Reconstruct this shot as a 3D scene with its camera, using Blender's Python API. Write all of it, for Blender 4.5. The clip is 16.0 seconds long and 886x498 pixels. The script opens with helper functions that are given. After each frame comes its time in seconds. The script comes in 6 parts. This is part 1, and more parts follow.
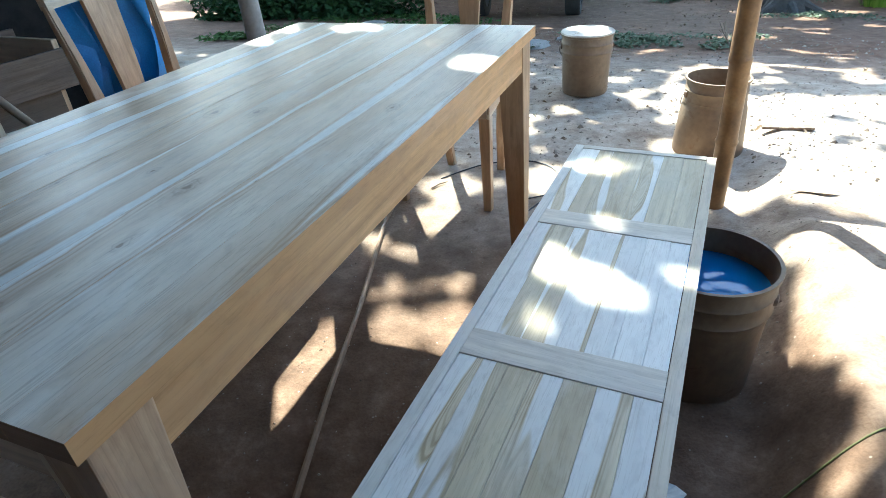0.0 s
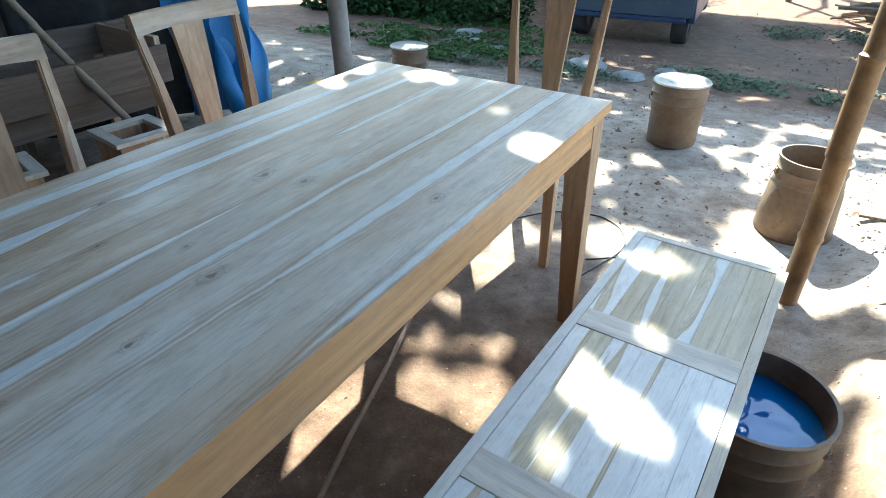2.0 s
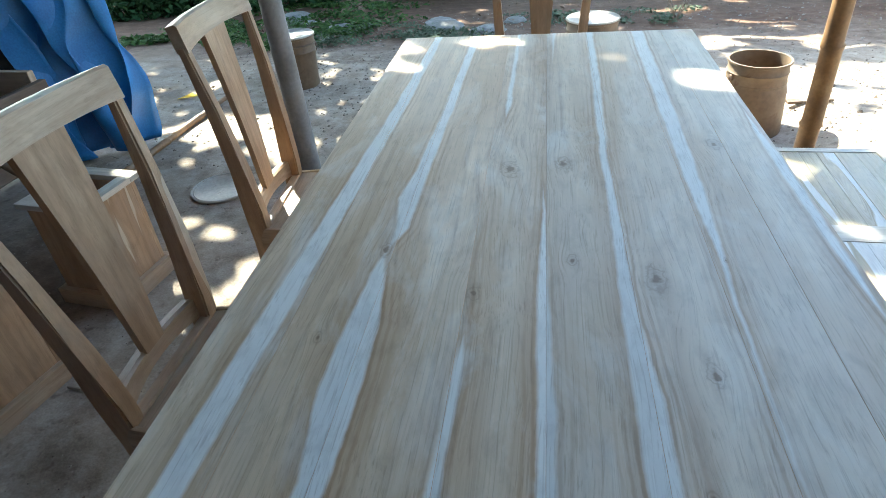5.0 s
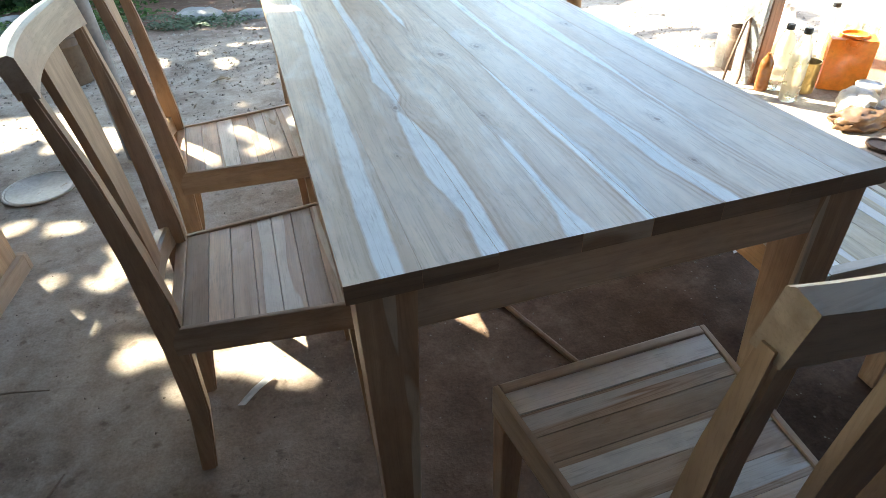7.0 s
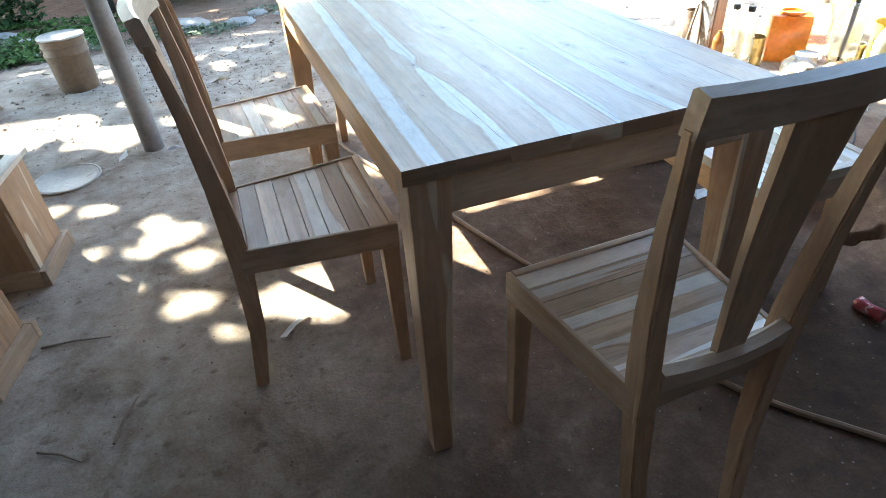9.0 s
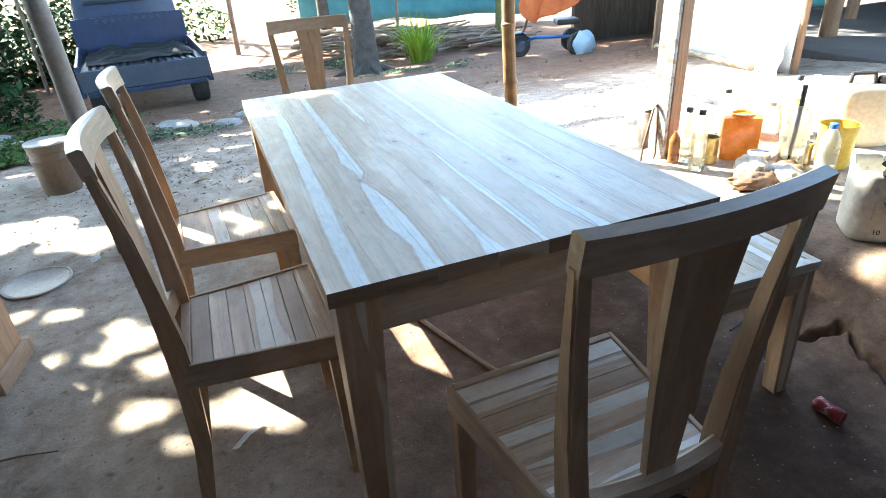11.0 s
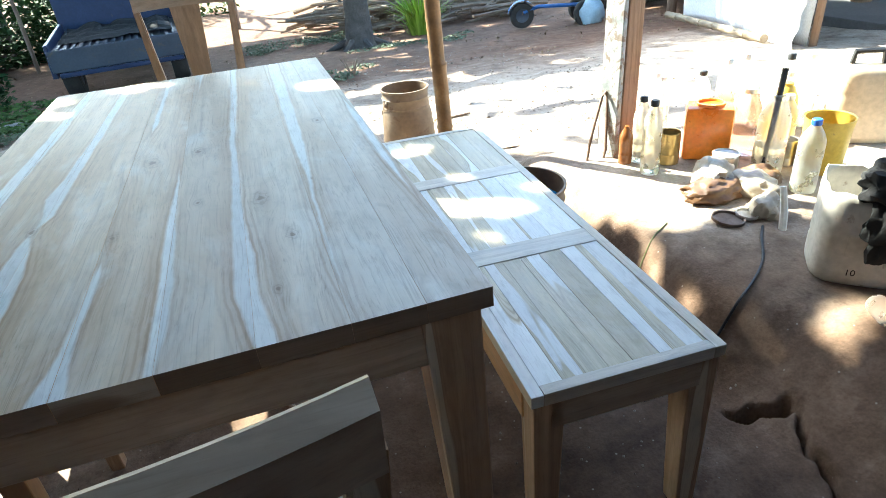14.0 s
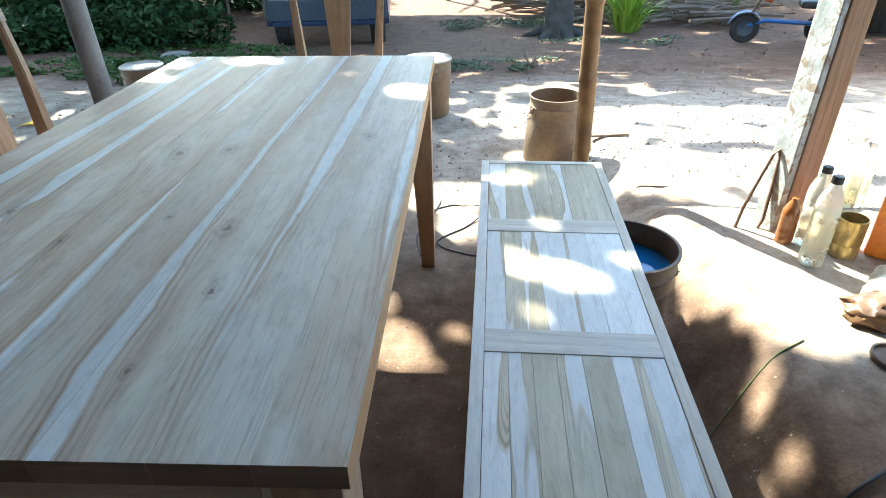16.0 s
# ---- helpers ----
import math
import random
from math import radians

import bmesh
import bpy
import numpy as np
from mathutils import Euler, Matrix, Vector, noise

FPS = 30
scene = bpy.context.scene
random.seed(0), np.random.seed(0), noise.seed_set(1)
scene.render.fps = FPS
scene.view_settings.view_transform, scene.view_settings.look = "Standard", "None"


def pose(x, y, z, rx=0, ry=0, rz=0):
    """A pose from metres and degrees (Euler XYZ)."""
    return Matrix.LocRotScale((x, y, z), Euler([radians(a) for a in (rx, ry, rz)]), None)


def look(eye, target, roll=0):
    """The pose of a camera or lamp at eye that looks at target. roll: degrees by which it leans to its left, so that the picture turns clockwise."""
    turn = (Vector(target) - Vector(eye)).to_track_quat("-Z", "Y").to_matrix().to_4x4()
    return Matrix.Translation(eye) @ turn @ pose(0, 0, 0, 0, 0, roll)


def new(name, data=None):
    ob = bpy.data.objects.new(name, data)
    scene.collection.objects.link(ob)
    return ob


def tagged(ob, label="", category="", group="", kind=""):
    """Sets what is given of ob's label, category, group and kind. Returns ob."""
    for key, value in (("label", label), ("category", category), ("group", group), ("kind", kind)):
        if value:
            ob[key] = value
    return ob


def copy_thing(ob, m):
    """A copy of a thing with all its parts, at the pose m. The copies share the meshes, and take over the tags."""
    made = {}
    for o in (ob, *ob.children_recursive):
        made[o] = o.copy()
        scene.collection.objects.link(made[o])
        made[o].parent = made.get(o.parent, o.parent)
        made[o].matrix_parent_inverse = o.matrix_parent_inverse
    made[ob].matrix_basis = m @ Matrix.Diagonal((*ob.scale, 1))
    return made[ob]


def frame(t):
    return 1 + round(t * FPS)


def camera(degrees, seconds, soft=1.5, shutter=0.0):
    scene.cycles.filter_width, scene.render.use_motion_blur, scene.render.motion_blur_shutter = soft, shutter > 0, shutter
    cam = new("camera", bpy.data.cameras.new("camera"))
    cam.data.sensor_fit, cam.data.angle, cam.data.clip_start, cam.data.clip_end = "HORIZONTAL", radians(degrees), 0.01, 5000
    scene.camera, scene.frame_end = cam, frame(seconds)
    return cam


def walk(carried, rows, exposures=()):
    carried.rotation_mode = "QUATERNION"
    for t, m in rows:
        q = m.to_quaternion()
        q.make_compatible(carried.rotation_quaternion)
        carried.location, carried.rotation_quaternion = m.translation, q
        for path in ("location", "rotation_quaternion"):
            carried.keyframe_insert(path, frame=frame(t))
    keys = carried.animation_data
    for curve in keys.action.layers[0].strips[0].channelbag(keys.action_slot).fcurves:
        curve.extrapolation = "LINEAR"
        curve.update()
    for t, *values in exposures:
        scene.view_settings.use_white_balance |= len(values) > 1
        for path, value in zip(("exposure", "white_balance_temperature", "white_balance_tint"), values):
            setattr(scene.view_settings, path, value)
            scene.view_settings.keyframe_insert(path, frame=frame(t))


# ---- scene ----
cam = camera(73.2, 16.0, soft=0.65)
PATH = [
    (0, (1.257, -0.188, 1.141), (0.565, 1.365, 0.089), -4.5),
    (0.5, (1.29, -0.096, 1.169), (0.537, 1.425, 0.111), -1.1),
    (1, (1.322, -0.006, 1.24), (0.519, 1.49, 0.182), 0.7),
    (1.5, (1.324, -0.011, 1.296), (0.459, 1.45, 0.238), 0.4),
    (2, (1.269, -0.026, 1.291), (0.372, 1.412, 0.231), -0.2),
    (2.5, (1.173, -0.117, 1.265), (0.257, 1.302, 0.194), -0.5),
    (3, (1.042, -0.187, 1.244), (0.154, 1.228, 0.145), -0.4),
    (3.5, (0.92, -0.201, 1.245), (0.072, 1.226, 0.129), -1.1),
    (4, (0.773, -0.199, 1.261), (0.005, 1.272, 0.144), -2.6),
    (6.3, (0.006, -0.357, 1.229), (0.363, 1.229, 0.063), -3.4),
    (6.5, (-0.019, -0.409, 1.221), (0.386, 1.162, 0.051), -2.7),
    (7, (-0.045, -0.552, 1.204), (0.403, 1.0, 0.023), -2.5),
    (7.5, (-0.087, -0.655, 1.191), (0.378, 0.888, 0.006), -2.6),
    (8, (-0.184, -0.701, 1.197), (0.287, 0.841, 0.014), -3.7),
    (8.5, (-0.252, -0.748, 1.19), (0.243, 0.786, 0.007), -4.0),
    (9, (-0.226, -0.831, 1.211), (0.292, 0.715, 0.053), -3.9),
    (9.5, (-0.199, -0.908, 1.254), (0.371, 0.688, 0.192), -3.5),
    (9.7, (-0.185, -0.934, 1.268), (0.393, 0.692, 0.256), -3.8),
    (11.8, (0.002, -0.758, 1.25), (0.617, 0.911, 0.335), -4.2),
    (12, (0.049, -0.74, 1.245), (0.668, 0.924, 0.323), -4.4),
    (12.5, (0.198, -0.76, 1.242), (0.811, 0.905, 0.319), -4.9),
    (13, (0.336, -0.76, 1.22), (0.942, 0.89, 0.267), -5.0),
    (13.5, (0.464, -0.653, 1.188), (1.046, 0.995, 0.215), -5.1),
    (14, (0.587, -0.584, 1.176), (1.059, 1.088, 0.185), -5.6),
    (14.5, (0.722, -0.559, 1.169), (0.954, 1.161, 0.174), -4.2),
    (15, (0.804, -0.55, 1.175), (0.855, 1.178, 0.169), -2.9),
    (15.5, (0.856, -0.487, 1.183), (0.828, 1.235, 0.165), -1.8),
    (16, (0.914, -0.351, 1.188), (0.839, 1.373, 0.177), -0.9),
]
walk(cam, [(t, look(eye, target, roll)) for t, eye, target, roll in PATH],
     [(0, 2.66, 5700, -3), (4, 2.8, 5850, -3), (6.5, 3.02, 6500, 1), (8, 3.52, 6300, 2), (9.5, 3.60, 6150, 1), (12, 3.30, 6050, 0), (13.5, 3.12, 6100, -1), (14.5, 3.0, 5980, -2), (16, 2.84, 5950, -2)])

# ---- light ----
SUN_AZ = Vector((-0.55, 0.835))
SUN_TAN = 0.88
world = bpy.data.worlds.new("sky")
scene.world = world
world.use_nodes = True
wn = world.node_tree
sky = wn.nodes.new("ShaderNodeTexSky")
sky.sky_type = "NISHITA"
sky.sun_disc = False
sky.sun_elevation = math.atan(SUN_TAN)
sky.sun_rotation = radians(326.6)
sky.air_density, sky.dust_density = 1.0, 1.2
wn.links.new(sky.outputs[0], wn.nodes["Background"].inputs[0])
wn.nodes["Background"].inputs[1].default_value = 0.15
sun_data = bpy.data.lights.new("sun", "SUN")
sun_data.energy, sun_data.angle, sun_data.color = 5.0, radians(0.55), (1.0, 0.93, 0.82)
sun = new("sun", sun_data)
sun.matrix_world = look((-5.5, 8.35, 8.8), (0, 0, 0))

rng = random.Random(7)


# ---- small geometry helpers ----
def part(name, bm, material, parent=None, label="", smooth=False):
    me = bpy.data.meshes.new(name)
    bmesh.ops.recalc_face_normals(bm, faces=bm.faces[:])
    bm.to_mesh(me)
    bm.free()
    if smooth:
        me.polygons.foreach_set("use_smooth", [True] * len(me.polygons))
        me.set_sharp_from_angle(angle=radians(40))
    for m in material if isinstance(material, (list, tuple)) else (material,):
        me.materials.append(m)
    ob = new(name, me)
    ob.parent = parent
    if label:
        ob["label"] = label
    return ob


def thing(name, m, label, category, group="", kind=""):
    ob = new(name)
    ob.empty_display_size = 0.1
    ob.matrix_world = m
    return tagged(ob, label, category, group, kind)


def box(x0, x1, y0, y1, z0, z1, bevel=0.003, bm=None, m=None):
    own = bm is None
    bm = bm or bmesh.new()
    r = bmesh.ops.create_cube(bm, size=1)
    for v in r["verts"]:
        v.co = Vector(((x0 + x1) / 2 + v.co.x * (x1 - x0), (y0 + y1) / 2 + v.co.y * (y1 - y0), (z0 + z1) / 2 + v.co.z * (z1 - z0)))
    if bevel and own:
        bmesh.ops.bevel(bm, geom=bm.edges[:], offset=bevel, segments=2, affect="EDGES", profile=0.6)
    if m:
        bmesh.ops.transform(bm, matrix=m, verts=r["verts"] if not own else bm.verts[:])
    return bm


def hexa(bottom, top, bevel=0.003, bm=None):
    """A solid between two quads of four corners each."""
    own = bm is None
    bm = bm or bmesh.new()
    a = [bm.verts.new(p) for p in bottom]
    b = [bm.verts.new(p) for p in top]
    bm.faces.new(a[::-1])
    bm.faces.new(b)
    for i in range(4):
        bm.faces.new((a[i], a[(i + 1) % 4], b[(i + 1) % 4], b[i]))
    if bevel and own:
        bmesh.ops.bevel(bm, geom=bm.edges[:], offset=bevel, segments=2, affect="EDGES", profile=0.6)
    return bm


def tube(points, radii, n=10, bm=None, square=False, cap=True):
    bm = bm or bmesh.new()
    pts = [Vector(p) for p in points]
    if not isinstance(radii, (list, tuple)):
        radii = [radii] * len(pts)
    rings, side = [], None
    for i, p in enumerate(pts):
        d = (pts[min(i + 1, len(pts) - 1)] - pts[max(i - 1, 0)]).normalized()
        if side is None:
            side = d.orthogonal().normalized()
        side = (side - d * side.dot(d)).normalized()
        up = d.cross(side)
        rings.append([bm.verts.new(p + radii[i] * (math.cos(2 * math.pi * k / n) * side + math.sin(2 * math.pi * k / n) * up)) for k in range(n)])
    for a, b in zip(rings, rings[1:]):
        for k in range(n):
            bm.faces.new((a[k], a[(k + 1) % n], b[(k + 1) % n], b[k]))
    if cap:
        bm.faces.new(rings[0][::-1])
        bm.faces.new(rings[-1])
    return bm


def lathe(profile, n=32, bm=None, centre=(0, 0, 0), closed=False):
    """Turns (r, z) pairs about z. closed: joins the last pair to the first, for a wall with thickness."""
    bm = bm or bmesh.new()
    c = Vector(centre)
    rings = []
    for r, z in profile:
        if r < 1e-5:
            rings.append([bm.verts.new(c + Vector((0, 0, z)))])
        else:
            rings.append([bm.verts.new(c + Vector((r * math.cos(2 * math.pi * k / n), r * math.sin(2 * math.pi * k / n), z))) for k in range(n)])
    pairs = list(zip(rings, rings[1:])) + ([(rings[-1], rings[0])] if closed else [])
    for a, b in pairs:
        for k in range(n):
            q = [a[k % len(a)], a[(k + 1) % len(a)], b[(k + 1) % len(b)], b[k % len(b)]]
            q = list(dict.fromkeys(q))
            if len(q) > 2:
                bm.faces.new(q)
    return bm


def blob(size, rough=0.25, seed=0, sub=3, freq=1.6, bm=None, at=(0, 0, 0)):
    """A lump with an uneven surface: stones, rags, crumpled bags. It stands on z = 0 before it is moved."""
    bm = bm or bmesh.new()
    r = bmesh.ops.create_icosphere(bm, subdivisions=sub, radius=1)
    off = Vector((seed * 3.7, seed * 1.9, seed * 5.3))
    for v in r["verts"]:
        k = 1 + rough * noise.fractal(v.co * freq + off, 1.0, 2.0, 3)
        v.co = Vector((v.co.x * size[0] * k, v.co.y * size[1] * k, max(v.co.z * k, -0.6) * size[2] + 0.6 * size[2])) + Vector(at)
    return bm


def sheet(f, nu, nv, bm=None):
    bm = bm or bmesh.new()
    g = [[bm.verts.new(f(i / nu, j / nv)) for j in range(nv + 1)] for i in range(nu + 1)]
    for i in range(nu):
        for j in range(nv):
            bm.faces.new((g[i][j], g[i + 1][j], g[i + 1][j + 1], g[i][j + 1]))
    return bm


def solid(ob, thick):
    mod = ob.modifiers.new("thickness", "SOLIDIFY")
    mod.thickness, mod.offset = thick, 0
    return ob


def soft(a, b, v):
    t = min(1.0, max(0.0, (v - a) / (b - a)))
    return t * t * (3 - 2 * t)


# ---- materials ----
def material(name, rough=0.6, metal=0.0, colour=(0.5, 0.5, 0.5)):
    m = bpy.data.materials.new(name)
    m.use_nodes = True
    b = m.node_tree.nodes["Principled BSDF"]
    b.inputs["Roughness"].default_value, b.inputs["Metallic"].default_value = rough, metal
    b.inputs["Base Color"].default_value = (*colour, 1)
    return m, m.node_tree, b


def node(t, kind, ins=(), **props):
    n = t.nodes.new(kind)
    for k, v in props.items():
        if k == "operation":
            n.operation = v
        elif k == "data_type":
            n.data_type = v
        elif k == "blend_type":
            n.blend_type = v
        elif k == "feature":
            n.feature = v
    for k, v in dict(ins).items():
        if isinstance(v, bpy.types.NodeSocket):
            t.links.new(v, n.inputs[k])
        else:
            n.inputs[k].default_value = v
    return n


def ramp(t, fac, stops):
    n = t.nodes.new("ShaderNodeValToRGB")
    while len(n.color_ramp.elements) < len(stops):
        n.color_ramp.elements.new(0.5)
    for e, (p, c) in zip(n.color_ramp.elements, stops):
        e.position, e.color = p, (*c, 1) if len(c) == 3 else c
    t.links.new(fac, n.inputs[0])
    return n.outputs[0]


def mix(t, fac, a, b, blend="MIX"):
    n = node(t, "ShaderNodeMix", data_type="RGBA", blend_type=blend)
    for key, v in ((0, fac), (6, a), (7, b)):
        if isinstance(v, bpy.types.NodeSocket):
            t.links.new(v, n.inputs[key])
        else:
            n.inputs[key].default_value = v if key == 0 else (*v, 1)
    return n.outputs[2]


def bump(t, b, height, strength=0.3, dist=0.002):
    n = node(t, "ShaderNodeBump", {"Height": height, "Strength": strength, "Distance": dist})
    t.links.new(n.outputs[0], b.inputs["Normal"])


def timber(name, axis, heart, dark, sap, sap_at=0.6, spread=0.2, contour=0.5, smudge=0.2, rough=0.42, contrast=0.7, streaks=(), knots=(), tone=0.14, tongue=9.0):
    """Sanded timber with long soft grain. Pale sapwood lies in tongues with brown growth lines round them; streaks
    gives their places along a table top, as rows of (y, centre, half-width)."""
    m, t, b = material(name, rough)
    def calc(op, a, c=0.0, d=0.0):
        return node(t, "ShaderNodeMath", {0: a, 1: c, 2: d}, operation=op).outputs[0]
    tc = node(t, "ShaderNodeTexCoord")
    oi = node(t, "ShaderNodeObjectInfo")
    rnd = oi.outputs["Random"]
    shift = node(t, "ShaderNodeCombineXYZ", {0: calc("MULTIPLY", rnd, 37.0), 1: calc("MULTIPLY", rnd, 91.0), 2: calc("MULTIPLY", rnd, 53.0)}).outputs[0]
    pos = node(t, "ShaderNodeVectorMath", {0: tc.outputs["Object"], 1: shift}, operation="ADD").outputs[0]
    sep = node(t, "ShaderNodeSeparateXYZ", {0: tc.outputs["Object"]})
    px, py = sep.outputs[0], sep.outputs[1]
    # grain bends round each knot
    eye = None
    knot_noise = node(t, "ShaderNodeTexNoise", {"Vector": tc.outputs["Object"], "Scale": 90.0, "Detail": 3.0}).outputs[0]
    for kx, ky, kr in knots:
        off = node(t, "ShaderNodeVectorMath", {0: tc.outputs["Object"], 1: (-kx, -ky, 0)}, operation="ADD").outputs[0]
        flat = node(t, "ShaderNodeVectorMath", {0: off, 1: (1, 0.5, 0)}, operation="MULTIPLY").outputs[0]
        far = node(t, "ShaderNodeVectorMath", {0: flat}, operation="LENGTH").outputs["Value"]
        near = calc("POWER", 2.718, calc("MULTIPLY", calc("MULTIPLY", far, far), -0.35 / (kr * kr)))
        side = calc("MULTIPLY", calc("MULTIPLY", calc("ADD", px, -kx), near), -0.75)
        rough_far = calc("MULTIPLY_ADD", knot_noise, 0.9 * kr, calc("ADD", far, -0.45 * kr))
        core = ramp(t, calc("DIVIDE", rough_far, kr), [(0.12, (1, 1, 1)), (0.28, (0.35, 0.35, 0.35)), (0.42, (0.15, 0.15, 0.15)), (0.55, (0.5, 0.5, 0.5)), (0.68, (0.15, 0.15, 0.15)), (1.0, (0, 0, 0))])
        eye = (calc("ADD", eye[0], side), calc("MAXIMUM", eye[1], core)) if eye else (side, core)
    def stretched(across, along, v=pos):
        k = [across] * 3
        k["xyz".index(axis)] = along
        return node(t, "ShaderNodeVectorMath", {0: v, 1: k}, operation="MULTIPLY").outputs[0]
    wob = node(t, "ShaderNodeTexNoise", {"Vector": stretched(6, 1.5), "Scale": 1.0, "Detail": 3.0}).outputs[0]
    bent = node(t, "ShaderNodeVectorMath", {0: stretched(1, 0.016), 1: calc("MULTIPLY", wob, 0.055)}, operation="ADD").outputs[0]
    if eye:
        bent = node(t, "ShaderNodeVectorMath", {0: bent, 1: node(t, "ShaderNodeCombineXYZ", {0: eye[0]}).outputs[0]}, operation="ADD").outputs[0]
    fine = node(t, "ShaderNodeTexNoise", {"Vector": bent, "Scale": 420.0, "Detail": 4.0, "Roughness": 0.6}).outputs[0]
    long_ = node(t, "ShaderNodeTexNoise", {"Vector": bent, "Scale": 60.0, "Detail": 4.0, "Roughness": 0.55}).outputs[0]
    cloud = node(t, "ShaderNodeTexNoise", {"Vector": stretched(10, 3.4), "Scale": 1.0, "Detail": 5.0, "Roughness": 0.62, "Distortion": 0.7}).outputs[0]
    light = tuple(min(1, c * 1.18 + 0.03) for c in heart)
    mid = tuple(contrast * d + (1 - contrast) * h for d, h in zip(dark, heart))
    col = ramp(t, long_, [(0.30, mid), (0.45, heart), (0.66, light)])
    col = mix(t, ramp(t, cloud, [(0.36, (0.55, 0.55, 0.55)), (0.58, (0, 0, 0))]), col, tuple(0.72 * h + 0.28 * c for h, c in zip(heart, (0.8 * heart[1], 0.85 * heart[1], 1.0 * heart[1]))))
    if streaks:
        # boards grow paler towards +x: a whitish gloss painted into the wood
        pale = node(t, "ShaderNodeMapRange", {0: calc("MULTIPLY_ADD", cloud, 0.5, px), 1: 0.02, 2: 0.5, 3: 0.0, 4: 0.6}).outputs[0]
        col = mix(t, pale, col, (0.77, 0.72, 0.62))
    warm = node(t, "ShaderNodeTexNoise", {"Vector": stretched(9, 1.1), "Scale": 1.0, "Detail": 2.0, "Distortion": 0.3}).outputs[0]
    col = mix(t, ramp(t, warm, [(0.46, (0, 0, 0)), (0.64, (0.7, 0.7, 0.7))]), col, tuple(0.55 * h + 0.45 * d for h, d in zip(heart, dark)))
    if streaks:
        y01 = calc("MULTIPLY_ADD", py, 1 / 1.6, 0.5)
        wave = calc("MULTIPLY", calc("ADD", node(t, "ShaderNodeTexNoise", {"Vector": stretched(13, 9), "Scale": 1.0, "Detail": 5.0, "Roughness": 0.6}).outputs[0], -0.5), 0.012)
        inside = None
        for row in streaks:
            n = node(t, "ShaderNodeSeparateColor", {0: ramp(t, y01, [(y / 1.6, (c, w_ + 0.1, 0)) for y, c, w_ in row])})
            d = calc("ABSOLUTE", calc("SUBTRACT", calc("ADD", px, wave), calc("ADD", n.outputs[0], -0.401)))
            d = calc("SUBTRACT", d, calc("ADD", n.outputs[1], -0.1))
            inside = calc("MINIMUM", inside, d) if inside else d
        sapf = node(t, "ShaderNodeMapRange", {0: inside, 1: 0.002, 2: -0.0025}).outputs[0]
        reach = calc("MULTIPLY_ADD", wob, 0.05, 0.004)
        fade = node(t, "ShaderNodeMapRange", {0: calc("DIVIDE", inside, reach), 1: 1.0, 2: 0.0}).outputs[0]
        phase = calc("MULTIPLY_ADD", inside, 640.0, calc("MULTIPLY", wob, 9.0))
    else:
        f = node(t, "ShaderNodeTexNoise", {"Vector": stretched(tongue, 0.95), "Scale": 1.0, "Detail": 2.5, "Distortion": 0.35}).outputs[0]
        f = calc("MULTIPLY_ADD", rnd, spread, calc("ADD", f, -spread / 2))
        sapf = ramp(t, f, [(sap_at, (0, 0, 0)), (sap_at + 0.012, (1, 1, 1))])
        fade = node(t, "ShaderNodeMapRange", {0: f, 1: sap_at - 0.13, 2: sap_at}).outputs[0]
        phase = calc("MULTIPLY", f, 230.0)
    ring = ramp(t, calc("MULTIPLY_ADD", calc("SINE", phase), 0.5, 0.5), [(0.35, (0, 0, 0)), (0.95, (1, 1, 1))])
    ring = calc("MULTIPLY", ring, ramp(t, node(t, "ShaderNodeTexNoise", {"Vector": stretched(14, 1.8), "Scale": 1.0, "Detail": 3.0}).outputs[0], [(0.38, (0.05, 0.05, 0.05)), (0.62, (1, 1, 1))]))
    col = mix(t, calc("MULTIPLY", calc("MULTIPLY", ring, fade), contour), col, dark)
    col = mix(t, calc("MULTIPLY", fade, 0.3 * contour), col, tuple(0.6 * d + 0.4 * h for d, h in zip(dark, heart)))
    col = mix(t, sapf, col, mix(t, long_, tuple(0.88 * c for c in sap), sap))
    col = mix(t, ramp(t, cloud, [(0.50, (0, 0, 0)), (0.75, (smudge, smudge, smudge))]), col, (0.76, 0.73, 0.66))
    fleck = node(t, "ShaderNodeTexNoise", {"Vector": stretched(42, 17), "Scale": 1.0, "Detail": 5.0, "Roughness": 0.65, "Distortion": 0.4}).outputs[0]
    col = mix(t, 0.8, col, ramp(t, fleck, [(0.30, (0.80, 0.79, 0.78)), (0.52, (1, 1, 1))]), "MULTIPLY")
    col = mix(t, contrast, col, ramp(t, fine, [(0.30, (0.70, 0.66, 0.62)), (0.48, (1, 1, 1))]), "MULTIPLY")
    if eye:
        col = mix(t, calc("MULTIPLY", eye[1], 0.8), col, tuple(0.5 * c + 0.02 for c in dark))
    vary = node(t, "ShaderNodeMapRange", {0: rnd, 3: 1 - tone, 4: 1 + tone * 0.6}).outputs[0]
    col = mix(t, 1.0, col, node(t, "ShaderNodeCombineXYZ", {0: vary, 1: vary, 2: vary}).outputs[0], "MULTIPLY")
    t.links.new(col, b.inputs["Base Color"])
    t.links.new(node(t, "ShaderNodeMapRange", {0: cloud, 3: rough - 0.08, 4: rough + 0.14}).outputs[0], b.inputs["Roughness"])
    bump(t, b, fine, 0.15, 0.0008)
    return m


